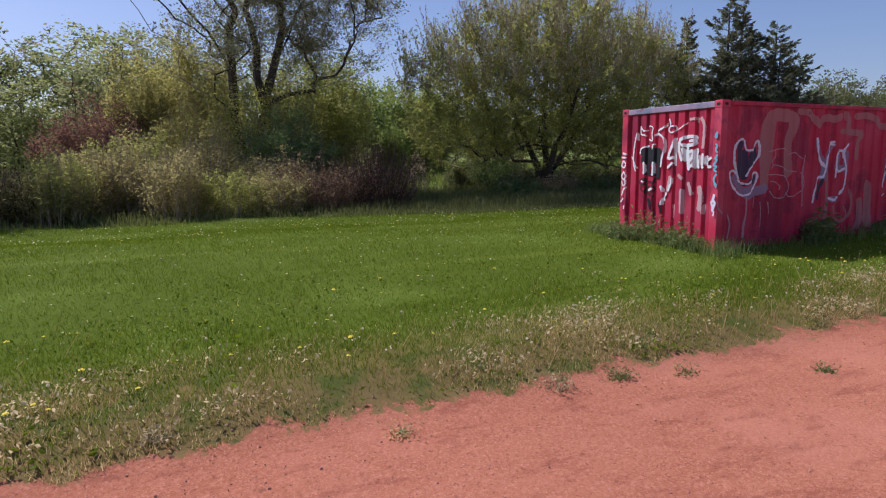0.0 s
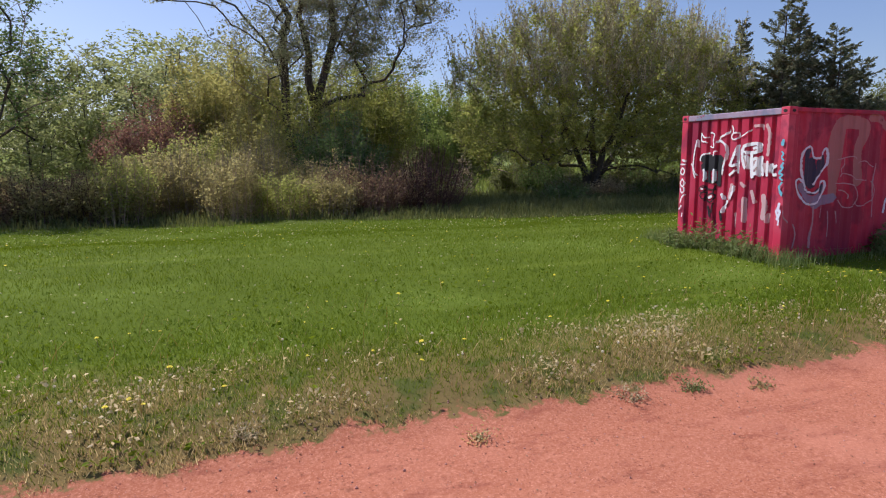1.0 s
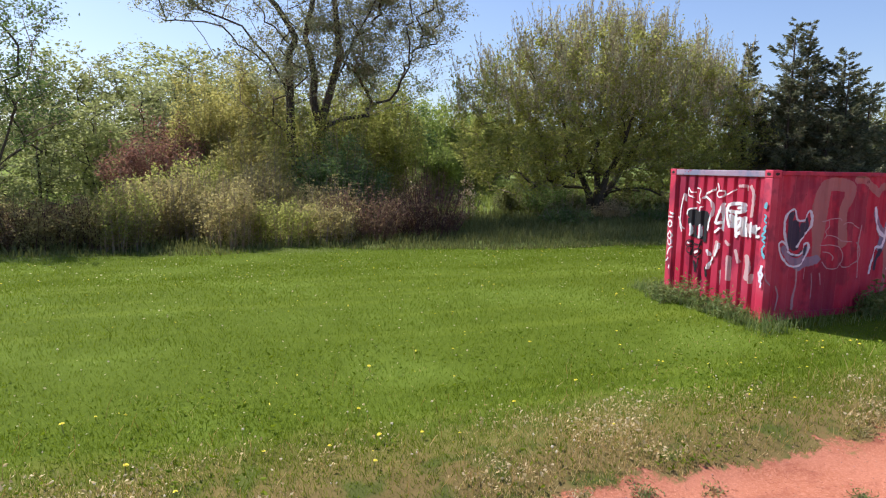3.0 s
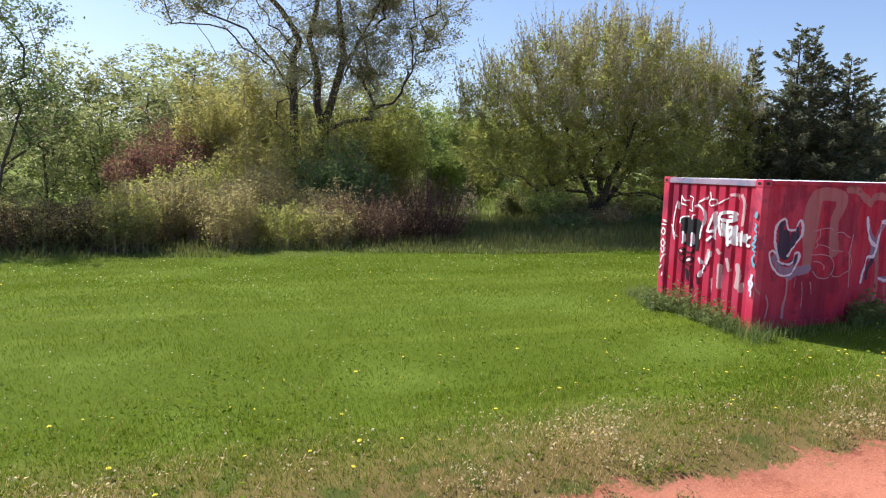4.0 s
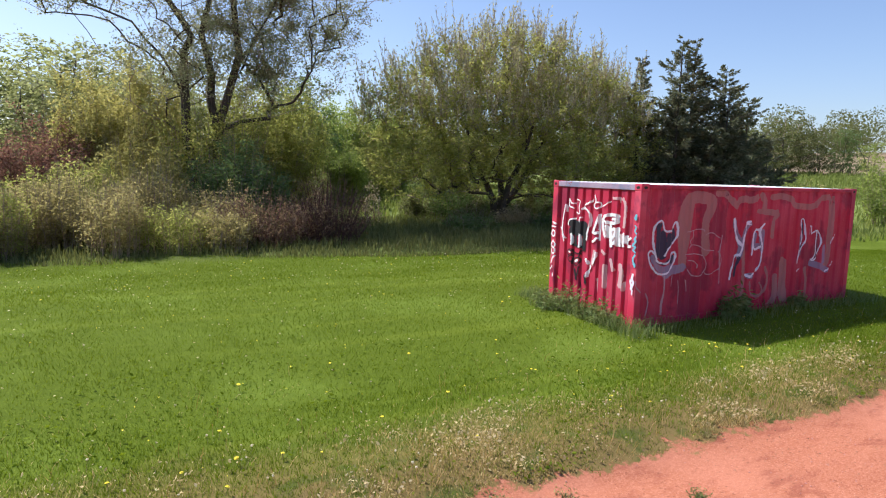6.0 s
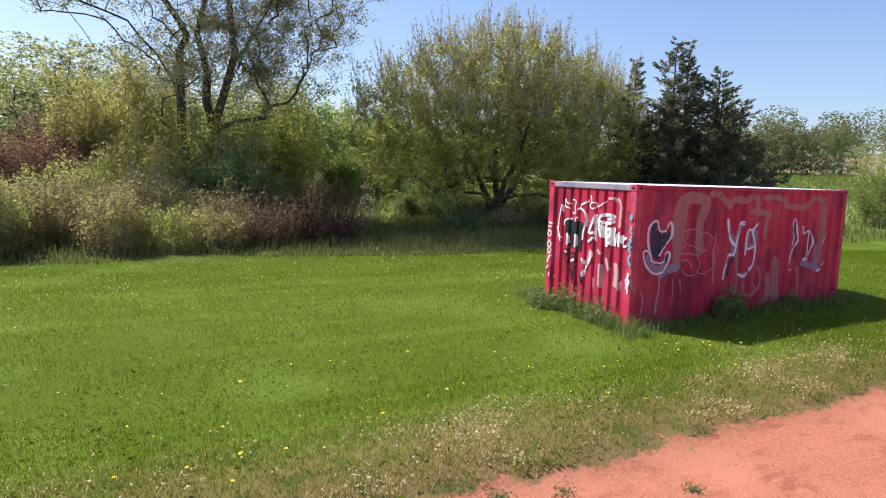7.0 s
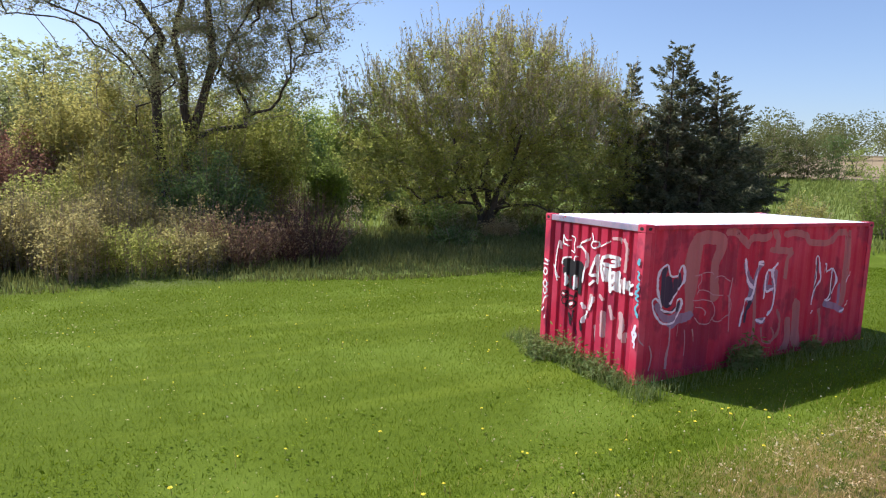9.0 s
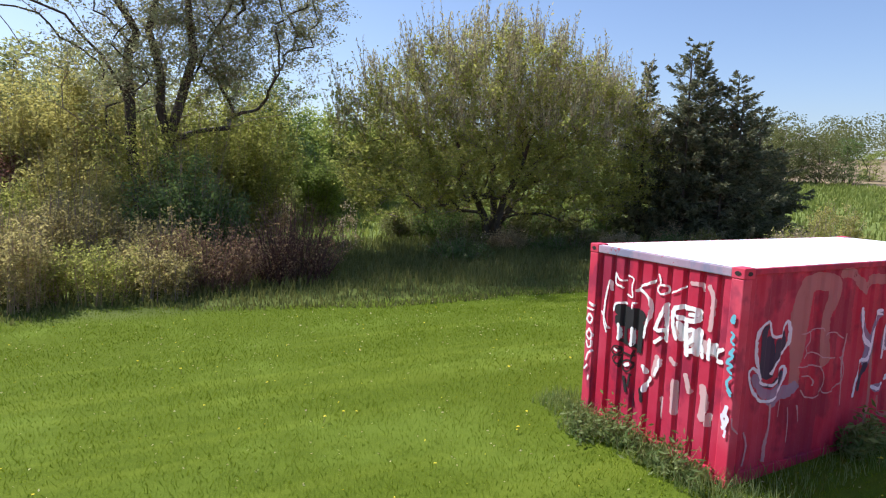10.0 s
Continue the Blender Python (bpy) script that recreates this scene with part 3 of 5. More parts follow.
spray(surface_side, SPRAY_PINK, "faded pink looping outline",
      (0.12, [2.69, 1.39, 2.74, 0.97, 2.76, 0.64, 2.71, 0.31, 2.63, 0.15]),
      (0.13, [2.55, 0.13, 2.86, 0.12, 3.23, 0.12, 3.55, 0.18, 3.72, 0.35, 3.69, 0.74]),
      (0.22, [3.88, 1.02, 3.9, 0.77, 3.92, 0.51, 3.99, 0.33]),
      (0.11, [3.89, 0.38, 4.11, 0.24, 4.43, 0.15, 4.63, 0.19, 4.69, 0.4, 4.67, 0.67, 4.59, 0.86]),
      (0.05, [3.38, 0.95, 3.45, 0.72, 3.39, 0.46, 3.2, 0.38, 3.01, 0.45, 2.94, 0.67]),
      (0.04, [3.22, 0.65, 3.34, 0.55, 3.32, 0.42, 3.19, 0.41]))

spray(surface_side, SPRAY_HAZE, "thin bluish spray haze",
      (0.13, [2.4, 1.81, 2.49, 1.6, 2.62, 1.39, 2.59, 1.19]),
      (0.13, [2.81, 1.8, 2.71, 1.64, 2.65, 1.39, 2.59, 1.19]),
      (0.15, [3.0, 1.58, 2.96, 1.38]),
      (0.15, [3.19, 1.62, 3.23, 1.32]),
      (0.1, [2.99, 1.38, 3.18, 1.37]),
      (0.13, [4.79, 0.97, 5.09, 0.9, 5.32, 0.81]),
      (0.12, [0.4, 1.23, 0.5, 1.07, 0.66, 1.01, 0.82, 1.08, 0.88, 1.2]),
      (0.16, [0.72, 0.93, 0.92, 1.0, 1.13, 1.03]),
      (0.1, [4.39, 1.53, 4.4, 1.18]),
      (0.14, [5.17, 1.28, 5.19, 1.0]),
      (0.12, [2.89, 0.8, 3.01, 0.79]))

spray(surface_side, SPRAY_NAVY, "dark navy filled-in patches",
      (0.13, [0.48, 1.77, 0.49, 1.53, 0.49, 1.3]),
      (0.15, [0.59, 1.63, 0.61, 1.45, 0.61, 1.26]),
      (0.13, [0.74, 1.6, 0.75, 1.48, 0.67, 1.37]),
      (0.09, [0.83, 1.7, 0.86, 1.57, 0.8, 1.48]),
      (0.07, [0.54, 1.81, 0.51, 1.72]),
      (0.05, [0.87, 1.25, 0.84, 1.13]),
      (0.05, [0.49, 1.17, 0.65, 1.11, 0.76, 1.18]),
      (0.06, [2.6, 1.15, 2.53, 0.99, 2.51, 0.82]),
      (0.05, [4.41, 1.79, 4.44, 1.53, 4.4, 1.22]),
      (0.04, [4.9, 1.56, 4.96, 1.28, 4.88, 1.09]))

spray(surface_side, SPRAY_LILAC, "pale lilac outline with two points",
      (0.034, [0.46, 1.22, 0.38, 1.46, 0.37, 1.72, 0.44, 1.85, 0.57, 1.87, 0.63, 1.72, 0.69, 1.69, 0.79, 1.71, 0.86, 1.82, 0.91, 1.85, 0.94, 1.7, 0.92, 1.57, 0.82, 1.46, 0.72, 1.37, 0.66, 1.26]),
      (0.034, [0.46, 1.22, 0.39, 1.33, 0.33, 1.35, 0.29, 1.29, 0.35, 1.12, 0.46, 0.98, 0.61, 0.93, 0.76, 0.96, 0.86, 1.06, 0.92, 1.2, 0.91, 1.31, 0.83, 1.29, 0.78, 1.17, 0.69, 1.12, 0.56, 1.14, 0.45, 1.19]))

spray(surface_side, SPRAY_LILAC, "thick pale lilac scrawl",
      (0.06, [2.37, 1.89, 2.42, 1.69, 2.51, 1.52, 2.61, 1.41]),
      (0.05, [2.84, 1.84, 2.73, 1.8, 2.73, 1.67, 2.68, 1.55, 2.65, 1.35, 2.6, 1.21]),
      (0.05, [2.59, 1.21, 2.48, 1.19, 2.43, 1.05, 2.38, 0.92, 2.36, 0.76]),
      (0.03, [2.73, 1.8, 2.85, 1.79]),
      (0.04, [3.23, 1.8, 3.16, 1.73, 3.13, 1.62, 3.21, 1.37, 3.21, 1.16, 3.19, 1.03, 3.11, 0.89]),
      (0.045, [3.14, 1.68, 3.01, 1.68, 2.94, 1.59, 2.94, 1.38, 2.93, 1.21]),
      (0.045, [2.95, 1.35, 3.05, 1.3, 3.16, 1.36]),
      (0.05, [2.82, 0.82, 2.93, 0.78, 3.05, 0.83]))

spray(surface_side, SPRAY_LILAC, "pale lilac scribbled tag",
      (0.03, [4.34, 1.75, 4.34, 1.87, 4.46, 1.86, 4.51, 1.61, 4.53, 1.44, 4.43, 1.27, 4.33, 1.09, 4.32, 1.0]),
      (0.03, [4.34, 1.75, 4.44, 1.49, 4.36, 1.27, 4.32, 1.1]),
      (0.03, [4.66, 1.57, 4.64, 1.71, 4.72, 1.72, 4.72, 1.61]),
      (0.03, [4.74, 1.58, 4.86, 1.64, 4.86, 1.38, 4.87, 1.16, 4.78, 1.04, 4.89, 1.06, 4.98, 1.19, 5.06, 1.39, 5.0, 1.57, 4.88, 1.64]),
      (0.022, [5.51, 1.54, 5.39, 1.44, 5.36, 1.36]),
      (0.022, [5.52, 0.98, 5.4, 0.9]),
      (0.035, [5.3, 0.78, 5.37, 0.83]),
      (0.02, [4.33, 0.83, 4.43, 0.86]))

spray(surface_side, SPRAY_THIN, "thin pink looping line",
      (0.016, [1.19, 1.67, 1.32, 1.7, 1.54, 1.72, 1.6, 1.68]),
      (0.016, [1.31, 1.7, 1.32, 1.58, 1.25, 1.51, 1.28, 1.44, 1.24, 1.38]),
      (0.014, [1.28, 1.44, 1.47, 1.42, 1.64, 1.34, 1.87, 1.32]),
      (0.016, [1.68, 1.61, 1.79, 1.65, 1.95, 1.59, 2.03, 1.55]),
      (0.018, [1.19, 1.27, 1.43, 1.27, 1.64, 1.21, 1.73, 1.08, 1.69, 0.94, 1.53, 0.86, 1.34, 0.89, 1.23, 0.99]),
      (0.016, [1.23, 1.16, 1.39, 1.14, 1.48, 1.08, 1.48, 1.01]),
      (0.016, [1.67, 0.95, 1.75, 0.88, 1.92, 0.91, 2.05, 0.98, 2.09, 1.14, 2.02, 1.3]),
      (0.018, [2.07, 1.6, 2.04, 1.3, 2.06, 0.94, 2.08, 0.69]))

spray(surface_side, SPRAY_THIN, "thin pale paint runs",
      (0.03, [0.68, 0.89, 0.69, 0.64, 0.66, 0.41, 0.66, 0.18]),
      (0.03, [0.29, 0.6, 0.35, 0.44, 0.31, 0.22]),
      (0.025, [-0.01, 0.84, 0.01, 0.74, 0.11, 0.65]),
      (0.018, [1.01, 0.81, 1.04, 0.61, 1.04, 0.38]),
      (0.014, [1.21, 0.8, 1.24, 0.6]),
      (0.014, [0.89, 0.9, 0.88, 0.71]))

spray(surface_end, SPRAY_WORN, "worn pale pink upright strokes",
      (0.09, [0.83, 0.98, 0.82, 0.81, 0.81, 0.62]),
      (0.08, [1.11, 1.21, 1.15, 0.99]),
      (0.07, [0.66, 1.12, 0.6, 0.95]),
      (0.1, [0.41, 1.05, 0.38, 0.9, 0.4, 0.7]),
      (0.05, [0.68, 2.23, 0.55, 2.23, 0.53, 2.18]),
      (0.06, [0.43, 2.23, 0.37, 2.11, 0.37, 1.92, 0.38, 1.75]),
      (0.06, [0.9, 1.26, 0.84, 1.21]),
      (0.07, [0.31, 0.75, 0.33, 0.64]),
      (0.05, [1.02, 0.72, 1.0, 0.48]),
      (0.16, [0.8, 1.65, 0.61, 1.56, 0.32, 1.52]))

spray(surface_end, SPRAY_BLACK, "solid black painted block",
      (0.16, [1.82, 1.68, 1.64, 1.67, 1.42, 1.67]),
      (0.15, [1.81, 1.54, 1.65, 1.54, 1.43, 1.54]),
      (0.1, [1.42, 1.63, 1.42, 1.42, 1.45, 1.24]),
      (0.09, [1.69, 1.48, 1.68, 1.32]),
      (0.05, [1.76, 1.27, 1.62, 1.27, 1.47, 1.25]),
      (0.05, [1.39, 1.36, 1.4, 1.21]))

spray(surface_end, SPRAY_BLACK, "black scribbled rings and drips",
      (0.022, [1.91, 1.1, 1.86, 1.17, 1.77, 1.18, 1.76, 1.11, 1.83, 1.06, 1.91, 1.1]),
      (0.022, [1.88, 1.0, 1.82, 1.06, 1.73, 1.05, 1.73, 0.98, 1.82, 0.94, 1.88, 1.0]),
      (0.024, [1.69, 0.93, 1.67, 1.01, 1.57, 1.05, 1.52, 1.0, 1.57, 0.91, 1.64, 0.89, 1.69, 0.93]),
      (0.024, [1.83, 1.16, 1.68, 1.13, 1.52, 1.12]),
      (0.022, [1.72, 1.15, 1.76, 0.99, 1.77, 0.91]),
      (0.022, [1.52, 1.19, 1.55, 1.07]),
      (0.05, [1.65, 0.8, 1.6, 0.63]),
      (0.035, [1.55, 0.86, 1.57, 0.71]),
      (0.05, [1.35, 0.73, 1.32, 0.58]),
      (0.03, [1.48, 0.62, 1.45, 0.49]))

spray(surface_end, SPRAY_WHITE, "white paint runs on the black block",
      (0.06, [1.81, 1.47, 1.79, 1.38, 1.8, 1.29]),
      (0.065, [1.56, 1.47, 1.55, 1.36, 1.56, 1.27]),
      (0.05, [1.64, 0.97, 1.58, 1.0]),
      (0.03, [1.85, 1.13, 1.81, 1.12]))

spray(surface_end, SPRAY_WHITE, "thin white pointed scrawl",
      (0.03, [2.03, 1.33, 2.09, 1.47, 2.09, 1.7, 2.06, 1.89, 2.02, 2.04, 2.0, 1.91]),
      (0.026, [1.91, 2.16, 1.9, 2.02, 1.82, 2.0, 1.78, 1.98]),
      (0.026, [1.91, 2.16, 1.84, 2.08, 1.75, 2.08]),
      (0.024, [1.68, 2.16, 1.59, 2.13, 1.61, 2.02, 1.59, 1.89, 1.67, 1.91]),
      (0.026, [2.14, 1.59, 2.07, 1.48, 2.01, 1.38]),
      (0.03, [1.91, 1.65, 1.89, 1.74, 1.78, 1.78, 1.67, 1.79]),
      (0.026, [1.59, 1.74, 1.58, 1.81, 1.54, 1.82]))

spray(surface_end, SPRAY_WHITE, "white hooked and curled letters",
      (0.035, [1.53, 1.98, 1.45, 2.06, 1.32, 2.12, 1.22, 2.18]),
      (0.04, [1.5, 2.02, 1.4, 1.99, 1.31, 1.92, 1.28, 1.76, 1.33, 1.59, 1.35, 1.42]),
      (0.026, [1.17, 2.25, 1.14, 2.16, 1.18, 2.07, 1.13, 2.02, 1.04, 2.05, 1.04, 2.13, 1.14, 2.13]),
      (0.024, [0.95, 2.07, 0.87, 2.11, 0.78, 2.17]))

spray(surface_end, SPRAY_WHITE, "bold white looping letters",
      (0.055, [1.03, 1.9, 1.12, 1.72, 1.17, 1.57]),
      (0.055, [1.04, 1.87, 1.02, 1.64, 1.02, 1.45]),
      (0.05, [1.18, 1.57, 1.11, 1.56, 0.98, 1.61]),
      (0.05, [1.17, 1.4, 1.08, 1.47]),
      (0.06, [0.9, 1.8, 0.89, 1.89, 0.74, 1.93, 0.59, 1.93, 0.53, 1.88, 0.57, 1.81, 0.72, 1.78, 0.84, 1.79]),
      (0.055, [0.92, 1.83, 0.9, 1.66, 0.85, 1.53]),
      (0.05, [0.67, 1.86, 0.58, 1.87]))

spray(surface_end, SPRAY_WHITE, "bold white row of letter strokes",
      (0.07, [0.83, 1.71, 0.78, 1.62, 0.79, 1.54]),
      (0.07, [0.71, 1.73, 0.69, 1.54, 0.67, 1.38]),
      (0.06, [0.68, 1.67, 0.59, 1.68, 0.6, 1.58, 0.67, 1.52]),
      (0.06, [0.65, 1.42, 0.56, 1.47, 0.55, 1.54]),
      (0.06, [0.55, 1.7, 0.55, 1.54, 0.55, 1.41]),
      (0.05, [0.53, 1.59, 0.47, 1.52, 0.45, 1.41]),
      (0.05, [0.48, 1.71, 0.49, 1.58]),
      (0.05, [0.37, 1.62, 0.37, 1.5, 0.37, 1.41]),
      (0.05, [0.31, 1.58, 0.33, 1.5, 0.27, 1.45]),
      (0.05, [0.19, 1.56, 0.26, 1.52, 0.26, 1.43, 0.19, 1.42]))

spray(surface_end, SPRAY_WHITE, "white slanting dabs",
      (0.06, [1.33, 1.04, 1.29, 0.98]),
      (0.06, [1.19, 0.92, 1.26, 0.83, 1.31, 0.73]),
      (0.05, [1.1, 1.08, 1.13, 1.0]),
      (0.05, [1.07, 1.19, 1.08, 1.11]))

spray(surface_end, SPRAY_WHITE, "white upright scrawl on the corner post",
      (0.045, [2.36, 1.66, 2.29, 1.64]),
      (0.03, [2.4, 1.58, 2.29, 1.58]),
      (0.032, [2.36, 1.51, 2.4, 1.43, 2.34, 1.38, 2.29, 1.45, 2.34, 1.51]),
      (0.032, [2.35, 1.29, 2.39, 1.21, 2.33, 1.15, 2.28, 1.22, 2.34, 1.29]),
      (0.03, [2.38, 1.11, 2.35, 1.03, 2.29, 1.06, 2.29, 1.13]),
      (0.03, [2.27, 1.0, 2.34, 0.94, 2.37, 0.84]),
      (0.03, [2.34, 0.77, 2.39, 0.71]),
      (0.03, [2.3, 0.63, 2.31, 0.57]))

spray(surface_end, SPRAY_TEAL, "turquoise upright scrawl on the corner post",
      (0.06, [0.07, 1.96, 0.08, 1.91]),
      (0.03, [0.08, 1.79, 0.05, 1.76, 0.08, 1.7, 0.04, 1.66]),
      (0.035, [0.04, 1.61, 0.08, 1.55, 0.04, 1.53, 0.11, 1.45, 0.05, 1.43]),
      (0.03, [0.04, 1.42, 0.09, 1.37, 0.04, 1.34]),
      (0.035, [0.04, 1.29, 0.08, 1.24, 0.08, 1.18, 0.03, 1.12]),
      (0.03, [0.07, 1.14, 0.03, 1.09]))

spray(surface_end, SPRAY_LILAC, "pale scrawl low on the corner post",
      (0.05, [0.06, 0.95, 0.08, 0.85, 0.04, 0.82, 0.08, 0.7]),
      (0.04, [0.11, 0.84, 0.08, 0.73]),
      (0.03, [0.05, 0.68, 0.06, 0.61]))


# ---- trees and shrubs ----
def tubes(lines, sides=5):
    """Tapered limbs along polylines [(points, radii), ...] as one vertex and face array."""
    vs, fs, base = [], [], 0
    ring = np.linspace(0, 2 * np.pi, sides, endpoint=False)
    for pts, rad in lines:
        pts = np.asarray(pts, float)
        way = np.gradient(pts, axis=0)
        way /= np.linalg.norm(way, axis=1, keepdims=True) + 1e-9
        ref = np.where(np.abs(way[:, 2:3]) > 0.9, [[1.0, 0, 0]], [[0, 0, 1.0]])
        a = np.cross(way, ref)
        a /= np.linalg.norm(a, axis=1, keepdims=True) + 1e-9
        b = np.cross(way, a)
        r = np.asarray(rad, float)[:, None, None]
        v = pts[:, None] + r * (np.cos(ring)[None, :, None] * a[:, None] + np.sin(ring)[None, :, None] * b[:, None])
        n = len(pts)
        i = base + np.arange(n * sides).reshape(n, sides)
        j = np.roll(i, -1, axis=1)
        fs.append(np.stack([i[:-1], j[:-1], j[1:], i[1:]], -1).reshape(-1, 4))
        vs.append(v.reshape(-1, 3))
        base += n * sides
    return np.concatenate(vs), np.concatenate(fs)


def leaf_quads(rng, at, size, flat=0.35, long=1.7):
    """Pointed leaves, turned every way, at the given places."""
    n = len(at)
    d = rng.normal(size=(n, 3))
    d[:, 2] *= 1 - flat
    d /= np.linalg.norm(d, axis=1, keepdims=True)
    s = np.cross(d, rng.normal(size=(n, 3)))
    s /= np.linalg.norm(s, axis=1, keepdims=True) + 1e-9
    up = np.cross(d, s)
    k = (size * rng.uniform(0.6, 1.3, n))[:, None]
    v = np.stack([at - d * k * long / 2, at + s * k * 0.45 + up * k * 0.12, at + d * k * long / 2, at - s * k * 0.45 + up * k * 0.12], 1)
    return v.reshape(-1, 3), np.arange(4 * n).reshape(n, 4)


def in_blobs(rng, blobs, n, shell=0.35):
    """n places inside a union of ellipsoids (x, y, z, rx, ry, rz), leaning to their outer shell."""
    vol = np.array([b[3] * b[4] * b[5] for b in blobs])
    pick = rng.choice(len(blobs), n, p=vol / vol.sum())
    b = np.array(blobs, float)[pick]
    d = rng.normal(size=(n, 3))
    d /= np.linalg.norm(d, axis=1, keepdims=True)
    r = rng.uniform(0, 1, (n, 1)) ** shell
    return b[:, :3] + d * r * b[:, 3:]


def crown_limbs(rng, stems, goals, tip=0.012, power=2.2, sag=0.05, rise=0.4, girth=0.0):
    """Limbs that reach from the stems to the goals, each from the nearest wood that lies closer to the foot."""
    nodes, parent = [], []
    for pts in stems:
        for k, p in enumerate(pts):
            parent.append(len(nodes) - 1 if k else -1)
            nodes.append(np.array(p, float))
    foot = np.array(stems[0][0], float)
    for g in goals[np.argsort(np.linalg.norm(goals - foot, axis=1))]:
        at = np.array(nodes)
        gap = np.linalg.norm(at - g, axis=1)
        cost = gap + 0.55 * np.maximum(0, np.linalg.norm(at - foot, axis=1) - np.linalg.norm(g - foot) + gap * 0.4) + 1.6 * np.maximum(0, at[:, 2] - g[2] + rise * np.hypot(at[:, 0] - g[0], at[:, 1] - g[1]))
        k = int(np.argmin(cost))
        steps = max(2, int(gap[k] / 0.9))
        last = k
        for s in range(1, steps + 1):
            t = s / steps
            p = nodes[k] * (1 - t) + g * t
            p = p + rng.normal(size=3) * min(0.12, 0.03 * gap[k]) * (t < 1) + np.array([0, 0, sag * gap[k] * math.sin(math.pi * t) * 0.6])
            parent.append(last)
            last = len(nodes)
            nodes.append(p)
    n = len(nodes)
    load = np.zeros(n)
    kids = [[] for _ in range(n)]
    for i in range(n - 1, -1, -1):
        load[i] += not kids[i]
        if parent[i] >= 0:
            kids[parent[i]].append(i)
            load[parent[i]] += load[i]
    rad = tip * np.maximum(load, 1) ** (1 / power)
    k = 0
    for pts in stems:
        for i in range(len(pts)):
            rad[k] = max(rad[k], girth * (1 if pts[0][2] < 1 else 0.24) * (1 - 0.8 * i / len(pts)))
            k += 1
    lines = []
    for i in range(n):
        main = max(kids[i], key=lambda q: load[q]) if kids[i] else None
        for q in ([main] if parent[i] < 0 else []) + [c for c in kids[i] if c != main]:
            if q is None:
                continue
            run, r = [nodes[i], nodes[q]], [min(rad[i], rad[q] * 1.3) if parent[i] >= 0 else rad[i] * 1.15, rad[q]]
            while kids[q]:
                q = max(kids[q], key=lambda c: load[c])
                run.append(nodes[q])
                r.append(rad[q])
            r[-1] *= 0.5
            lines.append((run, r))
    return lines


def split_wood(lines, thick):
    big = [l for l in lines if max(l[1]) >= thick]
    return big, [l for l in lines if max(l[1]) < thick]


def tree(name, x, y, stems, blobs, goals, per_goal, spread, leaf, leaf_mat, label, seed, bark=BARK, tip=0.012, shoots=0, shell=0.45, thick=0.05, twig_mat=TWIG, twigs=4, rise=0.4, power=2.2, girth=0.0, shoot_mat=None, fine=True, thin_top=None):
    """A broadleaf tree: stems, limbs to goals in the crown, twigs and single leaves about them."""
    rng = np.random.default_rng(seed)
    root = thing(name, x, y, gz(x, y) - 0.05, label, "tree")
    g = in_blobs(rng, blobs, goals, shell)
    lines = crown_limbs(rng, stems, g, tip, power, rise=rise, girth=girth)
    big, small = split_wood(lines, thick)
    ends = g
    twig = []
    at = []
    for e in ends:
        for _ in range(twigs):
            d = rng.normal(size=3) * spread
            d[2] = abs(d[2]) * 0.7 + 0.1
            if fine:
                twig.append(([e, e + d * 0.5 + rng.normal(size=3) * 0.05, e + d], [tip * 0.6, tip * 0.45, tip * 0.2]))
            m = per_goal // twigs
            at.append(e + d * rng.uniform(0.1, 1.1, (m, 1)) + rng.normal(size=(m, 3)) * spread * 0.28)
    buds = []
    high = ends[ends[:, 2] > np.quantile(ends[:, 2], 0.45)]
    for _ in range(shoots):
        e = high[rng.integers(len(high))]
        top = np.array([e[0] + rng.normal() * 0.3 + 0.03 * e[0], e[1] + rng.normal() * 0.3, e[2] + rng.uniform(0.7, 2.1)])
        twig.append(([e, (e + top) / 2 + rng.normal(size=3) * 0.06, top], [0.014, 0.011, 0.005]))
        m = 20
        buds.append(e + (top - e) * np.linspace(0.15, 1, m)[:, None] + rng.normal(size=(m, 3)) * 0.045)
    v, f = tubes(big, 7)
    mesh_part("trunk", mesh_from("trunk", v, f, bark, True), root)
    v, f = tubes(small + twig, 3)
    tagged(mesh_part("branchwork", mesh_from("branchwork", v, f, twig_mat, True), root), kind="stuff")
    if buds:
        v, f = leaf_quads(rng, np.concatenate(buds), leaf * 0.75, -2.5, 2.3)
        tagged(mesh_part("shoot_growth", mesh_from("shoot_growth", v, f, shoot_mat), root, "pale budding shoots"), kind="stuff")
    at = np.concatenate(at)
    if thin_top:
        at = at[rng.uniform(0, 1, len(at)) > thin_top[2] * smooth01(at[:, 2], thin_top[0], thin_top[1])]
    v, f = leaf_quads(rng, at, leaf)
    tagged(mesh_part("crown", mesh_from("crown", v, f, leaf_mat), root), kind="stuff")
    return root


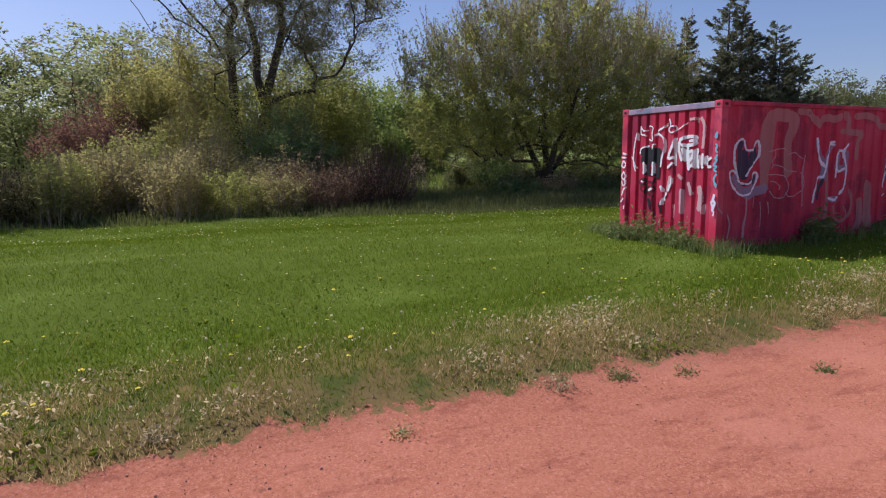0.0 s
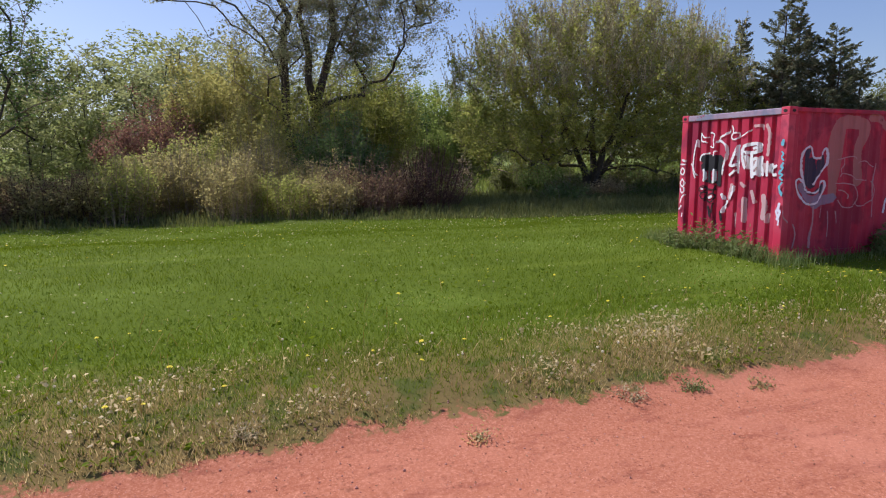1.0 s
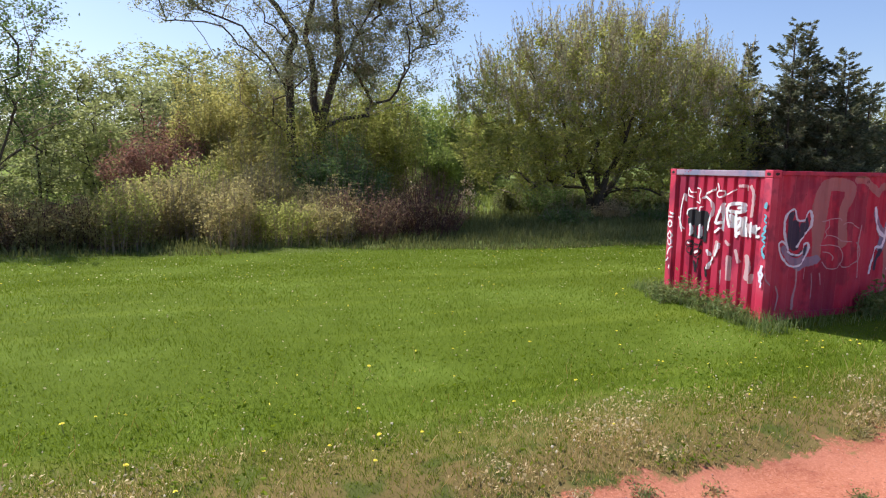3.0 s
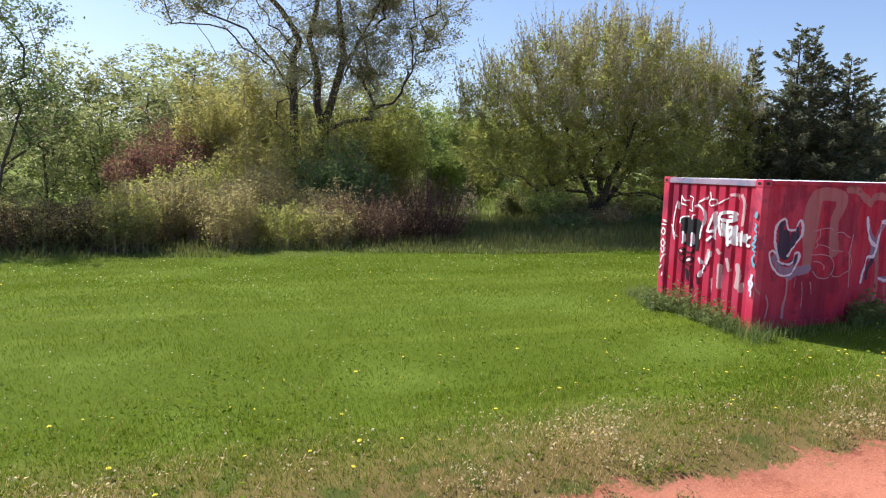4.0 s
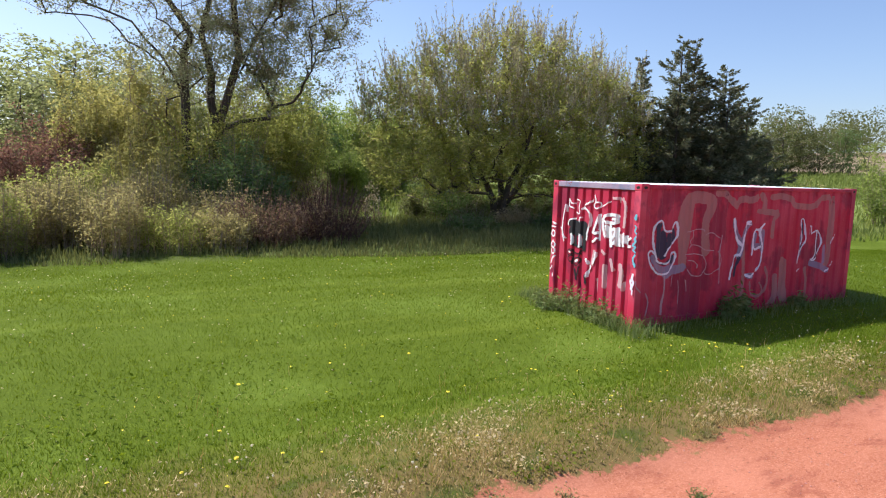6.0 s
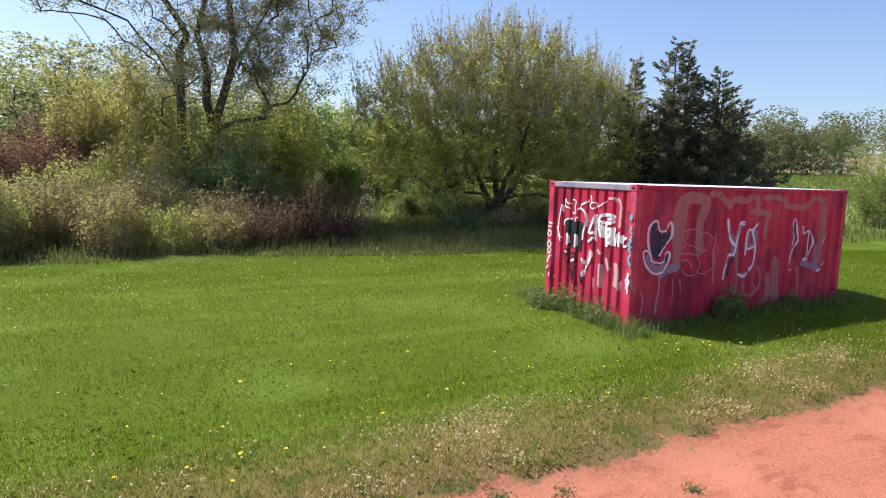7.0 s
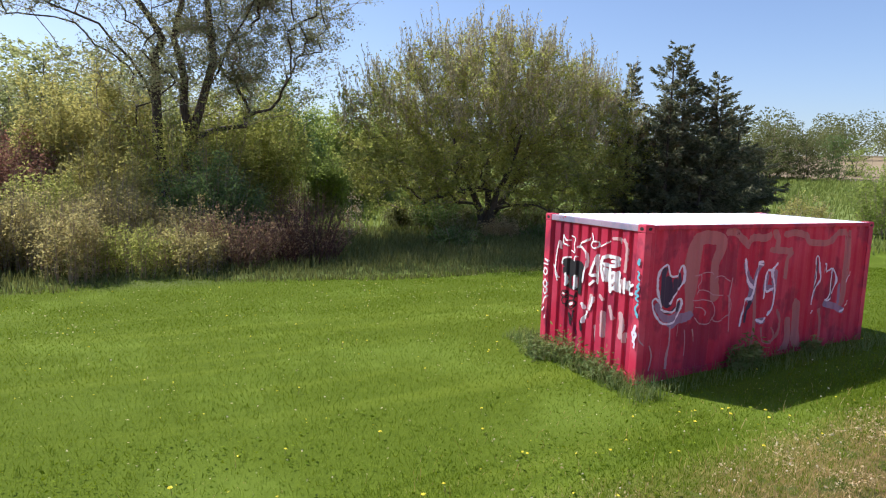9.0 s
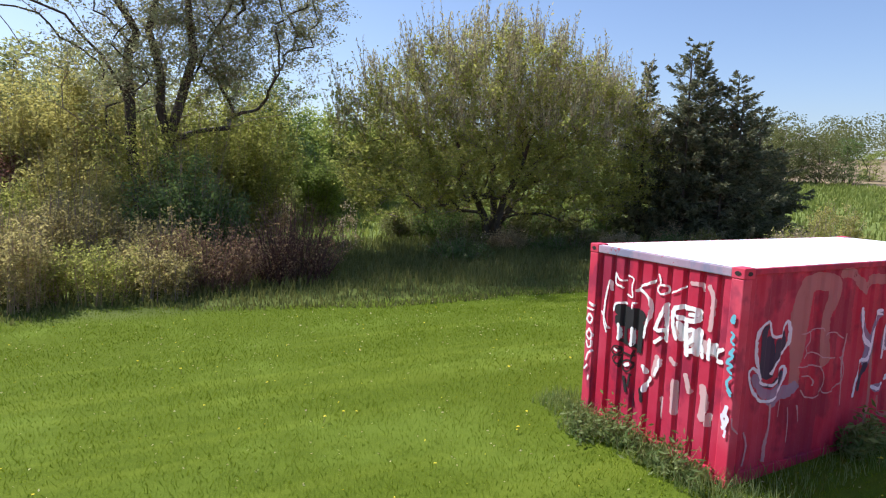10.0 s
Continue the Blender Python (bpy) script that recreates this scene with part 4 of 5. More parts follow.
def shrub(name, x, y, rx, ry, h, stems, leaves, leaf, leaf_mat, twig_mat, label, seed, bare=0.25, upright=0.5, thick=0.012, dome=1.0, foot_spread=0.55):
    """A many-stemmed bush: arching stems that fork, single leaves along them."""
    rng = np.random.default_rng(seed)
    root = thing(name, x, y, gz(x, y) - 0.03, label, "shrub")
    lines, at = [], []
    for _ in range(stems):
        a, q = rng.uniform(0, 2 * np.pi), math.sqrt(rng.uniform(0, 1))
        top = h * rng.uniform(0.62, 1.05) * (1 - 0.45 * dome * q * q)
        foot = np.array([math.cos(a) * q * rx * foot_spread, math.sin(a) * q * ry * foot_spread, 0.0])
        end = np.array([math.cos(a) * q * rx, math.sin(a) * q * ry, top]) + rng.normal(size=3) * 0.12
        mid = foot * 0.6 + end * 0.4 + np.array([0, 0, top * 0.12 * upright])
        t = np.linspace(0, 1, 6)[:, None]
        run = (1 - t) ** 2 * foot + 2 * t * (1 - t) * mid + t * t * end + rng.normal(size=(6, 3)) * 0.03 * t
        lines.append((run, np.linspace(thick * 1.4, thick * 0.35, 6)))
        for _ in range(3):
            k = rng.uniform(bare + 0.1, 0.95)
            p = run[int(k * 5)]
            d = np.array([rng.normal() * 0.3 * rx * 0.35, rng.normal() * 0.3 * ry * 0.35, rng.uniform(0.15, 0.4) * h * 0.5])
            lines.append(([p, p + d * 0.5 + rng.normal(size=3) * 0.03, p + d], [thick * 0.6, thick * 0.45, thick * 0.2]))
            m = max(1, leaves // (stems * 4))
            at.append(p + d * rng.uniform(0, 1.05, (m, 1)) + rng.normal(size=(m, 3)) * (0.06 + 0.016 * h))
        m = max(1, leaves // (stems * 4))
        k = rng.uniform(bare, 1, m)
        at.append(run[np.minimum((k * 5).astype(int), 5)] + rng.normal(size=(m, 3)) * (0.06 + 0.02 * h))
    v, f = tubes(lines, 3)
    tagged(mesh_part("stemwork", mesh_from("stemwork", v, f, twig_mat, True), root), kind="stuff")
    at = np.concatenate(at)
    at[:, 2] = np.maximum(at[:, 2], 0.03)
    v, f = leaf_quads(rng, at, leaf)
    tagged(mesh_part("foliage", mesh_from("foliage", v, f, leaf_mat), root), kind="stuff")
    return root


def spruce(name, x, y, top, r, label, seed):
    """A conifer: whorls of boughs, each a flat spray of side twigs set with needles; low boughs droop, high ones rise."""
    rng = np.random.default_rng(seed)
    root = thing(name, x, y, gz(x, y) - 0.05, label, "tree", "spruces")
    h = top - gz(x, y) + 0.05
    v, f = tubes([([(0, 0, 0), (0.02, 0, h * 0.5), (0, 0, h)], [0.018 * h, 0.010 * h, 0.012])], 8)
    mesh_part("trunk", mesh_from("trunk", v, f, BARK, True), root)
    lines, at, along = [([(0, 0, h - 0.5), (0, 0, h + 0.1)], [0.02, 0.006])], [], []
    z = 0.5
    while z < h * 0.99:
        t = z / h
        reach = r * (1 - t) ** 0.70 * rng.uniform(0.7, 1.15) + 0.12
        for k in range(int(3 + 3 * (1 - t))):
            a = rng.uniform(0, 6.28)
            L = reach * rng.uniform(0.45, 1.15)
            z1 = z + rng.normal() * 0.16
            out = np.array([math.cos(a), math.sin(a), 0.0])
            side = np.array([-out[1], out[0], 0.0])
            s = np.linspace(0, 1, 6)
            pz = z1 + L * ((rng.uniform(-0.6, -0.2) * (1 - t) + 0.60 * t) * s + rng.uniform(0.1, 0.4) * (1 - t) * s ** 3)
            run = np.stack([out[0] * L * s, out[1] * L * s, pz], -1)
            lines.append((run, np.linspace(0.028 * (1 - t) + 0.008, 0.004, 6)))
            m = int(22 + 46 * L)
            q = rng.uniform(0.08, 1.0, m) ** 0.8
            hand = rng.choice((-1.0, 1.0), m)
            d = out * rng.uniform(0.3, 1.0, (m, 1)) + side * (hand * rng.uniform(0.0, 0.9, m))[:, None] + np.array([0, 0, 1.0]) * rng.normal(-0.25 + 0.5 * t, 0.35, (m, 1))
            d /= np.linalg.norm(d, axis=1, keepdims=True)
            base = np.stack([np.interp(q, s, run[:, c]) for c in range(3)], -1)
            off = d * ((0.08 + 0.34 * L * (1.05 - q)) * rng.uniform(0.1, 1.0, m))[:, None]
            off[:, 2] -= np.abs(rng.normal(0, 0.11, m)) * (1 - t)
            at.append(base + off)
            along.append(d)
        z += 0.20 + 0.10 * (1 - t)
    v, f = tubes(lines, 3)
    tagged(mesh_part("branchwork", mesh_from("branchwork", v, f, BARK, True), root), kind="stuff")
    at, along = np.concatenate(at), np.concatenate(along)
    across = np.cross(along, rng.normal(size=at.shape))
    across /= np.linalg.norm(across, axis=1, keepdims=True) + 1e-9
    size = rng.uniform(0.6, 1.3, (len(at), 1)) * (1.0 - 0.35 * np.clip(at[:, 2:] / h, 0, 1))
    v = np.stack([at - along * size * 0.15, at + across * size * 0.05, at + along * size * 0.19, at - across * size * 0.05], 1).reshape(-1, 3)
    tagged(mesh_part("needle_mass", mesh_from("needle_mass", v, np.arange(len(v)).reshape(-1, 4), NEEDLE), root), kind="stuff")
    return root


# big multi-stemmed tree behind the brush
def stem(*pts):
    """A stem through the given places, with small bends of its own."""
    p = np.array(pts, float)
    k = np.linspace(0, len(p) - 1, 2 * len(p) - 1)
    q = np.stack([np.interp(k, np.arange(len(p)), p[:, c]) for c in range(3)], -1)
    r = np.random.default_rng(int(abs(p).sum() * 100))
    q[1:, :2] += r.normal(0, 0.07, (len(q) - 1, 2)) * np.minimum(1, q[1:, 2:] / 3)
    return list(q)


tree("willow_tree", 4.6, 32.5,
     [stem((0.5, 0, 0), (0.1, 0, 2.0), (-0.1, 0, 4.2), (-0.2, 0, 7.5), (0.15, 0.1, 8.9), (-0.7, 0.2, 10.4), (-2.1, 0, 11.6), (-3.4, 0, 13.5)),
      stem((0.75, 0.1, 0), (1.1, 0, 2.5), (1.25, 0, 4.6), (1.0, 0, 7.2), (0.7, 0, 9.0), (1.1, 0, 11.5), (1.3, 0, 15)),
      stem((1.0, 0, 0), (1.3, -0.2, 2.5), (1.45, -0.2, 5.0), (2.3, -0.2, 8.2), (2.1, 0, 10.5), (1.9, 0, 12.5), (2.4, 0, 15.5)),
      stem((1.9, -0.2, 6.6), (3.0, -0.3, 9.0), (4.3, -0.9, 11.5), (6.0, -1.6, 14.5)),
      stem((-0.15, 0, 5.6), (-1.1, 0.1, 7.9), (-2.4, 0.2, 9.3), (-4.0, 0.3, 9.9), (-5.6, 0.2, 11.2))],
     # the last three blobs sit above the view, added to shade the ground below
     [(-4.6, 0, 10.9, 3.4, 3.0, 2.0), (-0.5, 0, 14.0, 4.8, 4.0, 3.6), (4.4, 0, 11.2, 3.8, 3.5, 3.2), (7.0, 0, 9.6, 2.4, 2.2, 2.4), (1.5, 0, 9.4, 5, 3, 2.2), (-6.2, 0, 10.3, 2.3, 2.0, 1.4), (-5.6, 0, 11.4, 2.6, 2.2, 1.4), (-5.0, 0, 11.0, 3.4, 2.6, 1.7), (3.5, 0, 7.4, 4.2, 3.0, 2.2), (-0.5, -0.5, 7.0, 3.6, 2.6, 2.0), (5.0, -3, 15, 4.5, 3.5, 3), (7.5, -1, 13.6, 4, 4, 2.6), (3.5, -0.5, 12.8, 3.5, 3, 2.2)],
     1900, 54, 0.50, 0.073, LEAF_WILLOW, "tall multi-stemmed tree with sparse young leaves", 11, tip=0.0085, thick=0.045, shell=0.75, rise=0.30, power=2.35, girth=0.285, twigs=3)

# broad round tree with upright shoots
tree("round_tree", 21.4, 31.5,
     [stem((0, 0, 0), (-0.3, 0, 1.4), (-1.2, 0, 3.2), (-2.2, 0, 5.5)),
      stem((0.15, 0.1, 0), (0.2, 0, 1.6), (0.3, 0.2, 4), (0.2, 0, 7)),
      stem((0.3, -0.1, 0), (0.8, 0, 1.4), (2.0, 0, 3.2), (3.4, 0, 5.2)),
      stem((0, -0.2, 0), (0.1, -0.6, 1.5), (0.3, -1.8, 3.5), (0.5, -2.6, 5.5))],
     [(-4.8, 0, 4.7, 4.3, 4.0, 3.2), (6.2, 0, 5.0, 5.2, 4.2, 4.0), (0.6, 0, 7.2, 7.6, 4.8, 3.6), (0, -1.5, 4.4, 6.8, 4.6, 3.2), (-6.6, 0, 6.2, 2.2, 2, 2.2), (1.0, 0, 8.8, 6.2, 3.5, 2.2), (-5.2, -0.5, 2.9, 3.6, 3.0, 1.9), (4.6, -0.5, 3.0, 6.0, 3.4, 2.0), (0, 1.8, 3.4, 5.0, 3.0, 1.8), (8.6, 0, 4.8, 2.8, 3.0, 3.6), (7.4, 0, 7.8, 3.0, 2.6, 2.2)],
     2100, 54, 0.44, 0.092, LEAF_OLIVE, "broad round-crowned tree with upright budding shoots", 12, tip=0.009, shoots=2300, shell=0.34, twigs=3, rise=-0.2, power=2.3, girth=0.26, shoot_mat=LEAF_SHOOT, thin_top=(7.5, 10.5, 0.45))

for sd, (sx, sy, top, sr) in enumerate(((34.0, 30.0, 11.1, 3.8), (35.5, 30.3, 11.2, 4.0), (31.4, 30.8, 9.9, 2.8), (37.4, 29.3, 9.7, 4.2), (39.4, 29.0, 7.8, 4.0), (32.8, 28.9, 7.6, 3.0), (36.2, 28.0, 8.2, 3.6), (41.2, 28.6, 5.0, 2.4), (34.4, 27.6, 5.6, 3.0))):
    spruce("spruce_tree", sx, sy, top, sr, "dark green spruce in a close group", 20 + sd)

# large leafy shrubs round the willow's foot
shrub("leafy_shrub", 1.8, 34.8, 3.8, 2.4, 9.0, 130, 60000, 0.088, LEAF_YELLOW, TWIG, "tall shrub with young yellow-green leaves", 31, 0.05, dome=0.7)
shrub("leafy_shrub", 8.8, 34.8, 3.8, 2.4, 8.8, 130, 54000, 0.086, LEAF_OLIVE, TWIG, "tall olive-green leafy shrub beside the willow", 32, 0.05, dome=0.7)
shrub("leafy_shrub", 2.2, 29.8, 2.2, 1.6, 5.0, 90, 22000, 0.075, LEAF_YELLOW, TWIG, "yellow-green leafy shrub before the willow", 37, 0.05, dome=0.9)
shrub("leafy_shrub", 5.6, 31.2, 3.0, 0.9, 8.4, 50, 9000, 0.08, LEAF_OLIVE, TWIG, "thin olive shrub growing up through the willow", 38, 0.2, dome=0.5)
shrub("green_shrub", 6.0, 27.0, 2.5, 1.8, 4.3, 100, 20000, 0.075, LEAF_DEEP, TWIG, "dark green leafy shrub below the willow", 33, 0.05)
shrub("dark_shrub", 8.7, 23.3, 2.1, 1.4, 2.9, 220, 4200, 0.05, LEAF_RUST, TWIG_DARK, "dark twiggy bush with few leaves", 34, 0.15)
shrub("dark_shrub", 6.0, 22.6, 1.9, 1.2, 2.3, 130, 5200, 0.05, LEAF_RUST, TWIG_RED, "reddish-brown twiggy bush coming into leaf", 35, 0.15)
shrub("copper_shrub", -1.6, 33.0, 2.6, 2.2, 5.6, 100, 22000, 0.075, LEAF_RED, TWIG_RED, "copper-leaved ornamental shrub behind the brush", 36, 0.08)
rb = np.random.default_rng(40)
for k in range(26):
    bx, by = -9.8 + 0.62 * k + rb.normal() * 0.3, 21.6 + rb.uniform(0, 1) ** 1.5 * 4.2
    if bx > 5.6:
        break
    # left of x = -2 the dark twig colour carries the trees' shade
    shrub("brush", bx, by, rb.uniform(0.8, 1.5), 1.2, rb.uniform(1.1, 2.3) + (0.08 if bx < -0.9 else 0.25) * (by - 21.6), 80, 7600, 0.05, (LEAF_RUST, LEAF_BRUSH)[k % 2] if bx < -2.0 else (LEAF_BRUSH, LEAF_OLIVE, LEAF_BRUSH, LEAF_BRUSH)[k % 4], TWIG_DARK if bx < -2.0 else (TWIG, TWIG_PALE, TWIG_PALE, TWIG)[k % 4],
          "reddish twiggy brush coming into leaf, tree shade in its twig colour" if bx < -2.0 else ("brown twiggy brush coming into leaf", "brown twiggy brush with olive leaves", "pale twiggy brush coming into leaf", "brown twiggy brush coming into leaf")[k % 4], 41 + k, 0.2, dome=0.5, foot_spread=0.95)
for k, (bx, by, h, w, m) in enumerate(((-1.2, 27.0, 2.7, 1.6, LEAF_OLIVE), (-8.6, 27.5, 4.6, 2.0, LEAF_OLIVE), (0.2, 27.8, 3.4, 2.0, LEAF_OLIVE), (-10.5, 26.5, 5.0, 2.6, LEAF_DEEP), (2.8, 27.4, 3.6, 1.9, LEAF_YELLOW))):
    shrub("back_shrub", bx, by, w, 1.8, h, 80, 14000, 0.075, m, TWIG, ("pale olive bush behind the brush", "olive bush behind the brush", "low olive bush behind the brush", "dark green bush behind the brush", "yellow-green bush behind the brush")[k], 70 + k, 0.06)

# tree that leans into the opening at the left end of the brush
tree("edge_tree", -6.7, 25.2,
     [stem((0, 0, 0), (0.2, 0, 2.5), (0.6, 0, 5), (0.9, 0, 8)), stem((0.2, 0, 0), (0.7, 0, 2.5), (1.4, -0.2, 4.5), (2.0, -0.2, 6.5))],
     [(0.2, 0, 7.2, 2.6, 2.4, 2.4), (1.5, 0, 4.6, 1.5, 1.6, 1.6), (-1.5, 0, 5, 2.5, 2, 2.5)],
     260, 54, 0.40, 0.072, LEAF_DEEP, "leafy dark green tree at the end of the brush", 13)

# sapling on the strip of meadow
shrub("sapling", 13.3, 30.6, 0.55, 0.55, 2.6, 9, 420, 0.07, LEAF_BROWN, TWIG, "small bare sapling with reddish buds", 90, 0.45, 0.9, 0.016)
shrub("meadow_shrub", 10.8, 36.4, 1.5, 1.2, 3.6, 60, 7000, 0.075, LEAF_BROWN, TWIG_PALE, "straw-coloured shrub on the meadow", 91, 0.1)
shrub("meadow_shrub", 15.0, 42.5, 2.4, 2.2, 5.7, 70, 20000, 0.10, LEAF_BRIGHT, TWIG, "round fresh green shrub on the meadow", 92, 0.1)
shrub("meadow_shrub", 12.0, 40.0, 1.8, 1.8, 4.2, 60, 8000, 0.085, LEAF_FRESH, TWIG, "fresh green shrub on the meadow", 93, 0.1)
for k, (bx, by, w, h) in enumerate(((16.2, 50, 2.6, 8.4), (19.6, 53, 3.0, 9.2), (23.6, 54, 3.2, 8.6), (12.6, 52, 2.6, 8.0))):
    shrub("bushy_tree", bx, by, w, w * 0.8, h, 90, 22000, 0.13, LEAF_BRIGHT, TWIG, "tall bushy fresh green tree beyond the meadow", 140 + k, 0.04, dome=0.6)
shrub("bright_shrub", 25.2, 16.9, 0.8, 0.8, 2.1, 26, 900, 0.06, LEAF_YELLOW, TWIG, "small yellow-leaved shrub behind the container", 94, 0.1, 0.9)
shrub("brush", 29.5, 20.0, 2.2, 1.6, 2.0, 80, 2200, 0.06, LEAF_BROWN, TWIG, "low brown brush under the spruces", 95, 0.2)
shrub("brush", 33.0, 21.5, 2.4, 1.8, 2.3, 70, 3000, 0.07, LEAF_OLIVE, TWIG, "low olive brush beside the spruces", 96, 0.2)
shrub("meadow_shrub", 37.5, 22.8, 1.8, 1.6, 3.3, 46, 3200, 0.09, LEAF_YELLOW, TWIG, "yellow-green shrub on the open meadow", 97, 0.1)
shrub("meadow_shrub", 43.5, 21.4, 2.6, 2.2, 5.6, 60, 9000, 0.095, LEAF_BRIGHT, TWIG, "bright fresh green shrub on the open meadow", 98, 0.1)
for k in range(8):
    shrub("undergrowth", 17.6 + 1.9 * k, (34.2, 33.4, 34.8)[k % 3], 1.7, 1.2, (1.9, 2.5, 2.2)[k % 3], 50, 4200, 0.075, (LEAF_DULL, LEAF_DEEP)[k % 2], TWIG,
          ("dull olive undergrowth behind the round tree", "dark leafy undergrowth behind the round tree")[k % 2], 130 + k, 0.1)
rb = np.random.default_rng(60)
for k in range(9):
    bx = 17 + 1.9 * k + rb.normal() * 0.4
    shrub("undergrowth", bx, 27.2 + rb.uniform(-1, 2.5) - 0.15 * k, 1.5, 1.2, rb.uniform(1.0, 1.9), 50, 2600, 0.07, (LEAF_DEEP, TALL, LEAF_BROWN)[k % 3], TWIG,
          ("dark leafy undergrowth below the trees", "green weedy undergrowth below the trees", "brown twiggy undergrowth below the trees")[k % 3], 110 + k, 0.1)


# far trees: three kinds built once, then repeated along the skyline
def far_tree(name, h, w, leaf_mat, label, seed, dome=False):
    rng = np.random.default_rng(seed)
    blobs = [(rng.normal() * w * 0.25, rng.normal() * w * 0.25, h * rng.uniform(0.5, 0.8), w * rng.uniform(0.4, 0.62), w * rng.uniform(0.4, 0.62), h * rng.uniform(0.18, 0.28)) for _ in range(5)]
    blobs += [(0, 0, h * 0.40, w * 0.75, w * 0.75, h * 0.3), (0, 0, h * 0.2, w * 0.85, w * 0.85, h * 0.2), (0, 0, h * 0.1, w * 0.95, w * 0.95, h * 0.12), (0, 0, h * 0.1, w * 0.9, w * 0.9, h * 0.1)]
    if dome:
        blobs = [(0, 0, h * 0.48, w, w, h * 0.5), (0, 0, h * 0.2, w, w, h * 0.22), (w * 0.3, 0, h * 0.6, w * 0.6, w * 0.6, h * 0.36)]
    return tree(name, -60, -80, [stem((0, 0, 0), (0.1, 0, h * 0.3), (0, 0.1, h * 0.6), (0.1, 0, h * 0.85)), stem((0.2, 0, 0), (0.6, 0.2, h * 0.35), (1.0, 0.3, h * 0.65))],
                blobs, 200 if dome else 150, 44, 0.60, 0.15 if dome else 0.14, leaf_mat, label, seed, tip=0.02, shell=0.35, fine=False, twigs=3)


# the first kind has haze put into its leaf colour
KINDS = [far_tree("far_tree", 10, 3.6, LEAF_HAZE, "far-off tree on the skyline, paled to grey-green by painted haze", 201),
         far_tree("far_tree", 10, 3.0, LEAF_FRESH, "far-off slender green tree on the skyline", 202),
         far_tree("far_tree", 10, 4.0, LEAF_DULL, "far-off dull olive green round tree on the skyline", 203, True),
         far_tree("far_tree", 10, 3.8, LEAF_DEEP, "far-off dark green tree on the skyline", 204),
         far_tree("far_tree", 10, 3.6, LEAF_BRIGHT, "far-off fresh green tree on the skyline", 205)]
FAR = [(-14.5, 50, 1.05, 0), (-11, 54, 1.15, 1), (71, 48.5, 0.78, 2), (-27, 42, 1.1, 3), (84, 46, 0.44, 4), (-7.5, 53, 1.1, 0), (-4.0, 55, 1.15, 1), (-1, 50, 1.1, 0), (-18, 47, 1.0, 1), (2.5, 54, 1.2, 0), (6, 52, 1.05, 1),
       (-23, 45, 1.0, 0), (-13, 40, 0.72, 1), (-8.5, 41, 0.70, 0), (-5.2, 39.5, 0.66, 1), (3.5, 42, 0.75, 1), (9.5, 50, 0.95, 2),
       (13.2, 47, 0.98, 3), (16.6, 55, 0.86, 4), (20.4, 55, 0.90, 4), (22.8, 60, 0.95, 4), (27.5, 62, 0.95, 1), (18.6, 48, 0.66, 4), (25.0, 55, 0.88, 4), (33, 68, 0.95, 2), (26, 46, 0.7, 2), (-2.5, 46, 0.85, 0), (1, 45, 0.8, 1), (5, 47, 0.9, 0)]
FAR += [(47, 37, 0.45, 2), (50, 36, 0.52, 2), (74.5, 46.5, 0.74, 2), (68, 50.5, 0.70, 2), (72.5, 50.5, 0.74, 2), (78, 45.5, 0.56, 3), (89, 43, 0.46, 2),
        (94, 40, 0.46, 3), (99, 36, 0.46, 4), (104, 32, 0.5, 2), (60, 60, 0.7, 2), (54, 64, 0.8, 3), (45, 66, 0.85, 4), (39, 67, 0.9, 2), (64, 55, 0.66, 2), (62, 57, 0.7, 2)]
rf = random.Random(5)
for n, (fx, fy, s, k) in enumerate(FAR):
    m = Matrix.LocRotScale((fx, fy, gz(fx, fy) - 0.1), Euler((0, 0, rf.uniform(0, 6.28))), (s * rf.uniform(0.95, 1.2), s * rf.uniform(0.95, 1.2), s * (0.95 if fx < 8 else 1.0)))
    if n < len(KINDS):
        k = n
        KINDS[k].matrix_basis = m
    else:
        copy_thing(KINDS[k], m)


def far_woods():
    """The woods beyond, along the whole horizon: too far and too many to count."""
    rng = np.random.default_rng(77)
    at = []
    for k in range(84):
        a = radians(-18 + 92 * k / 83) + rng.normal() * 0.01
        d = rng.uniform(125, 165)
        cx, cy = 1.5 + d * math.sin(a), d * math.cos(a)
        h, w = rng.uniform(6.0, 10.0), rng.uniform(4, 6.5)
        p = in_blobs(rng, [(0, 0, h * 0.55, w, w * 0.7, h * 0.48), (w * 0.5, 0, h * 0.4, w * 0.8, w * 0.6, h * 0.36)], 1300, 0.3)
        at.append(p + np.array([cx, cy, gz(cx, cy) - 0.3]))
    at = np.concatenate(at)
    v, f = leaf_quads(rng, at, np.full(len(at), 0.33), 0.3, 1.4)
    tagged(new("far_woods", mesh_from("far_woods", v, f, LEAF_DULL)), "far-off woods along the horizon", "woods", kind="stuff")


far_woods()


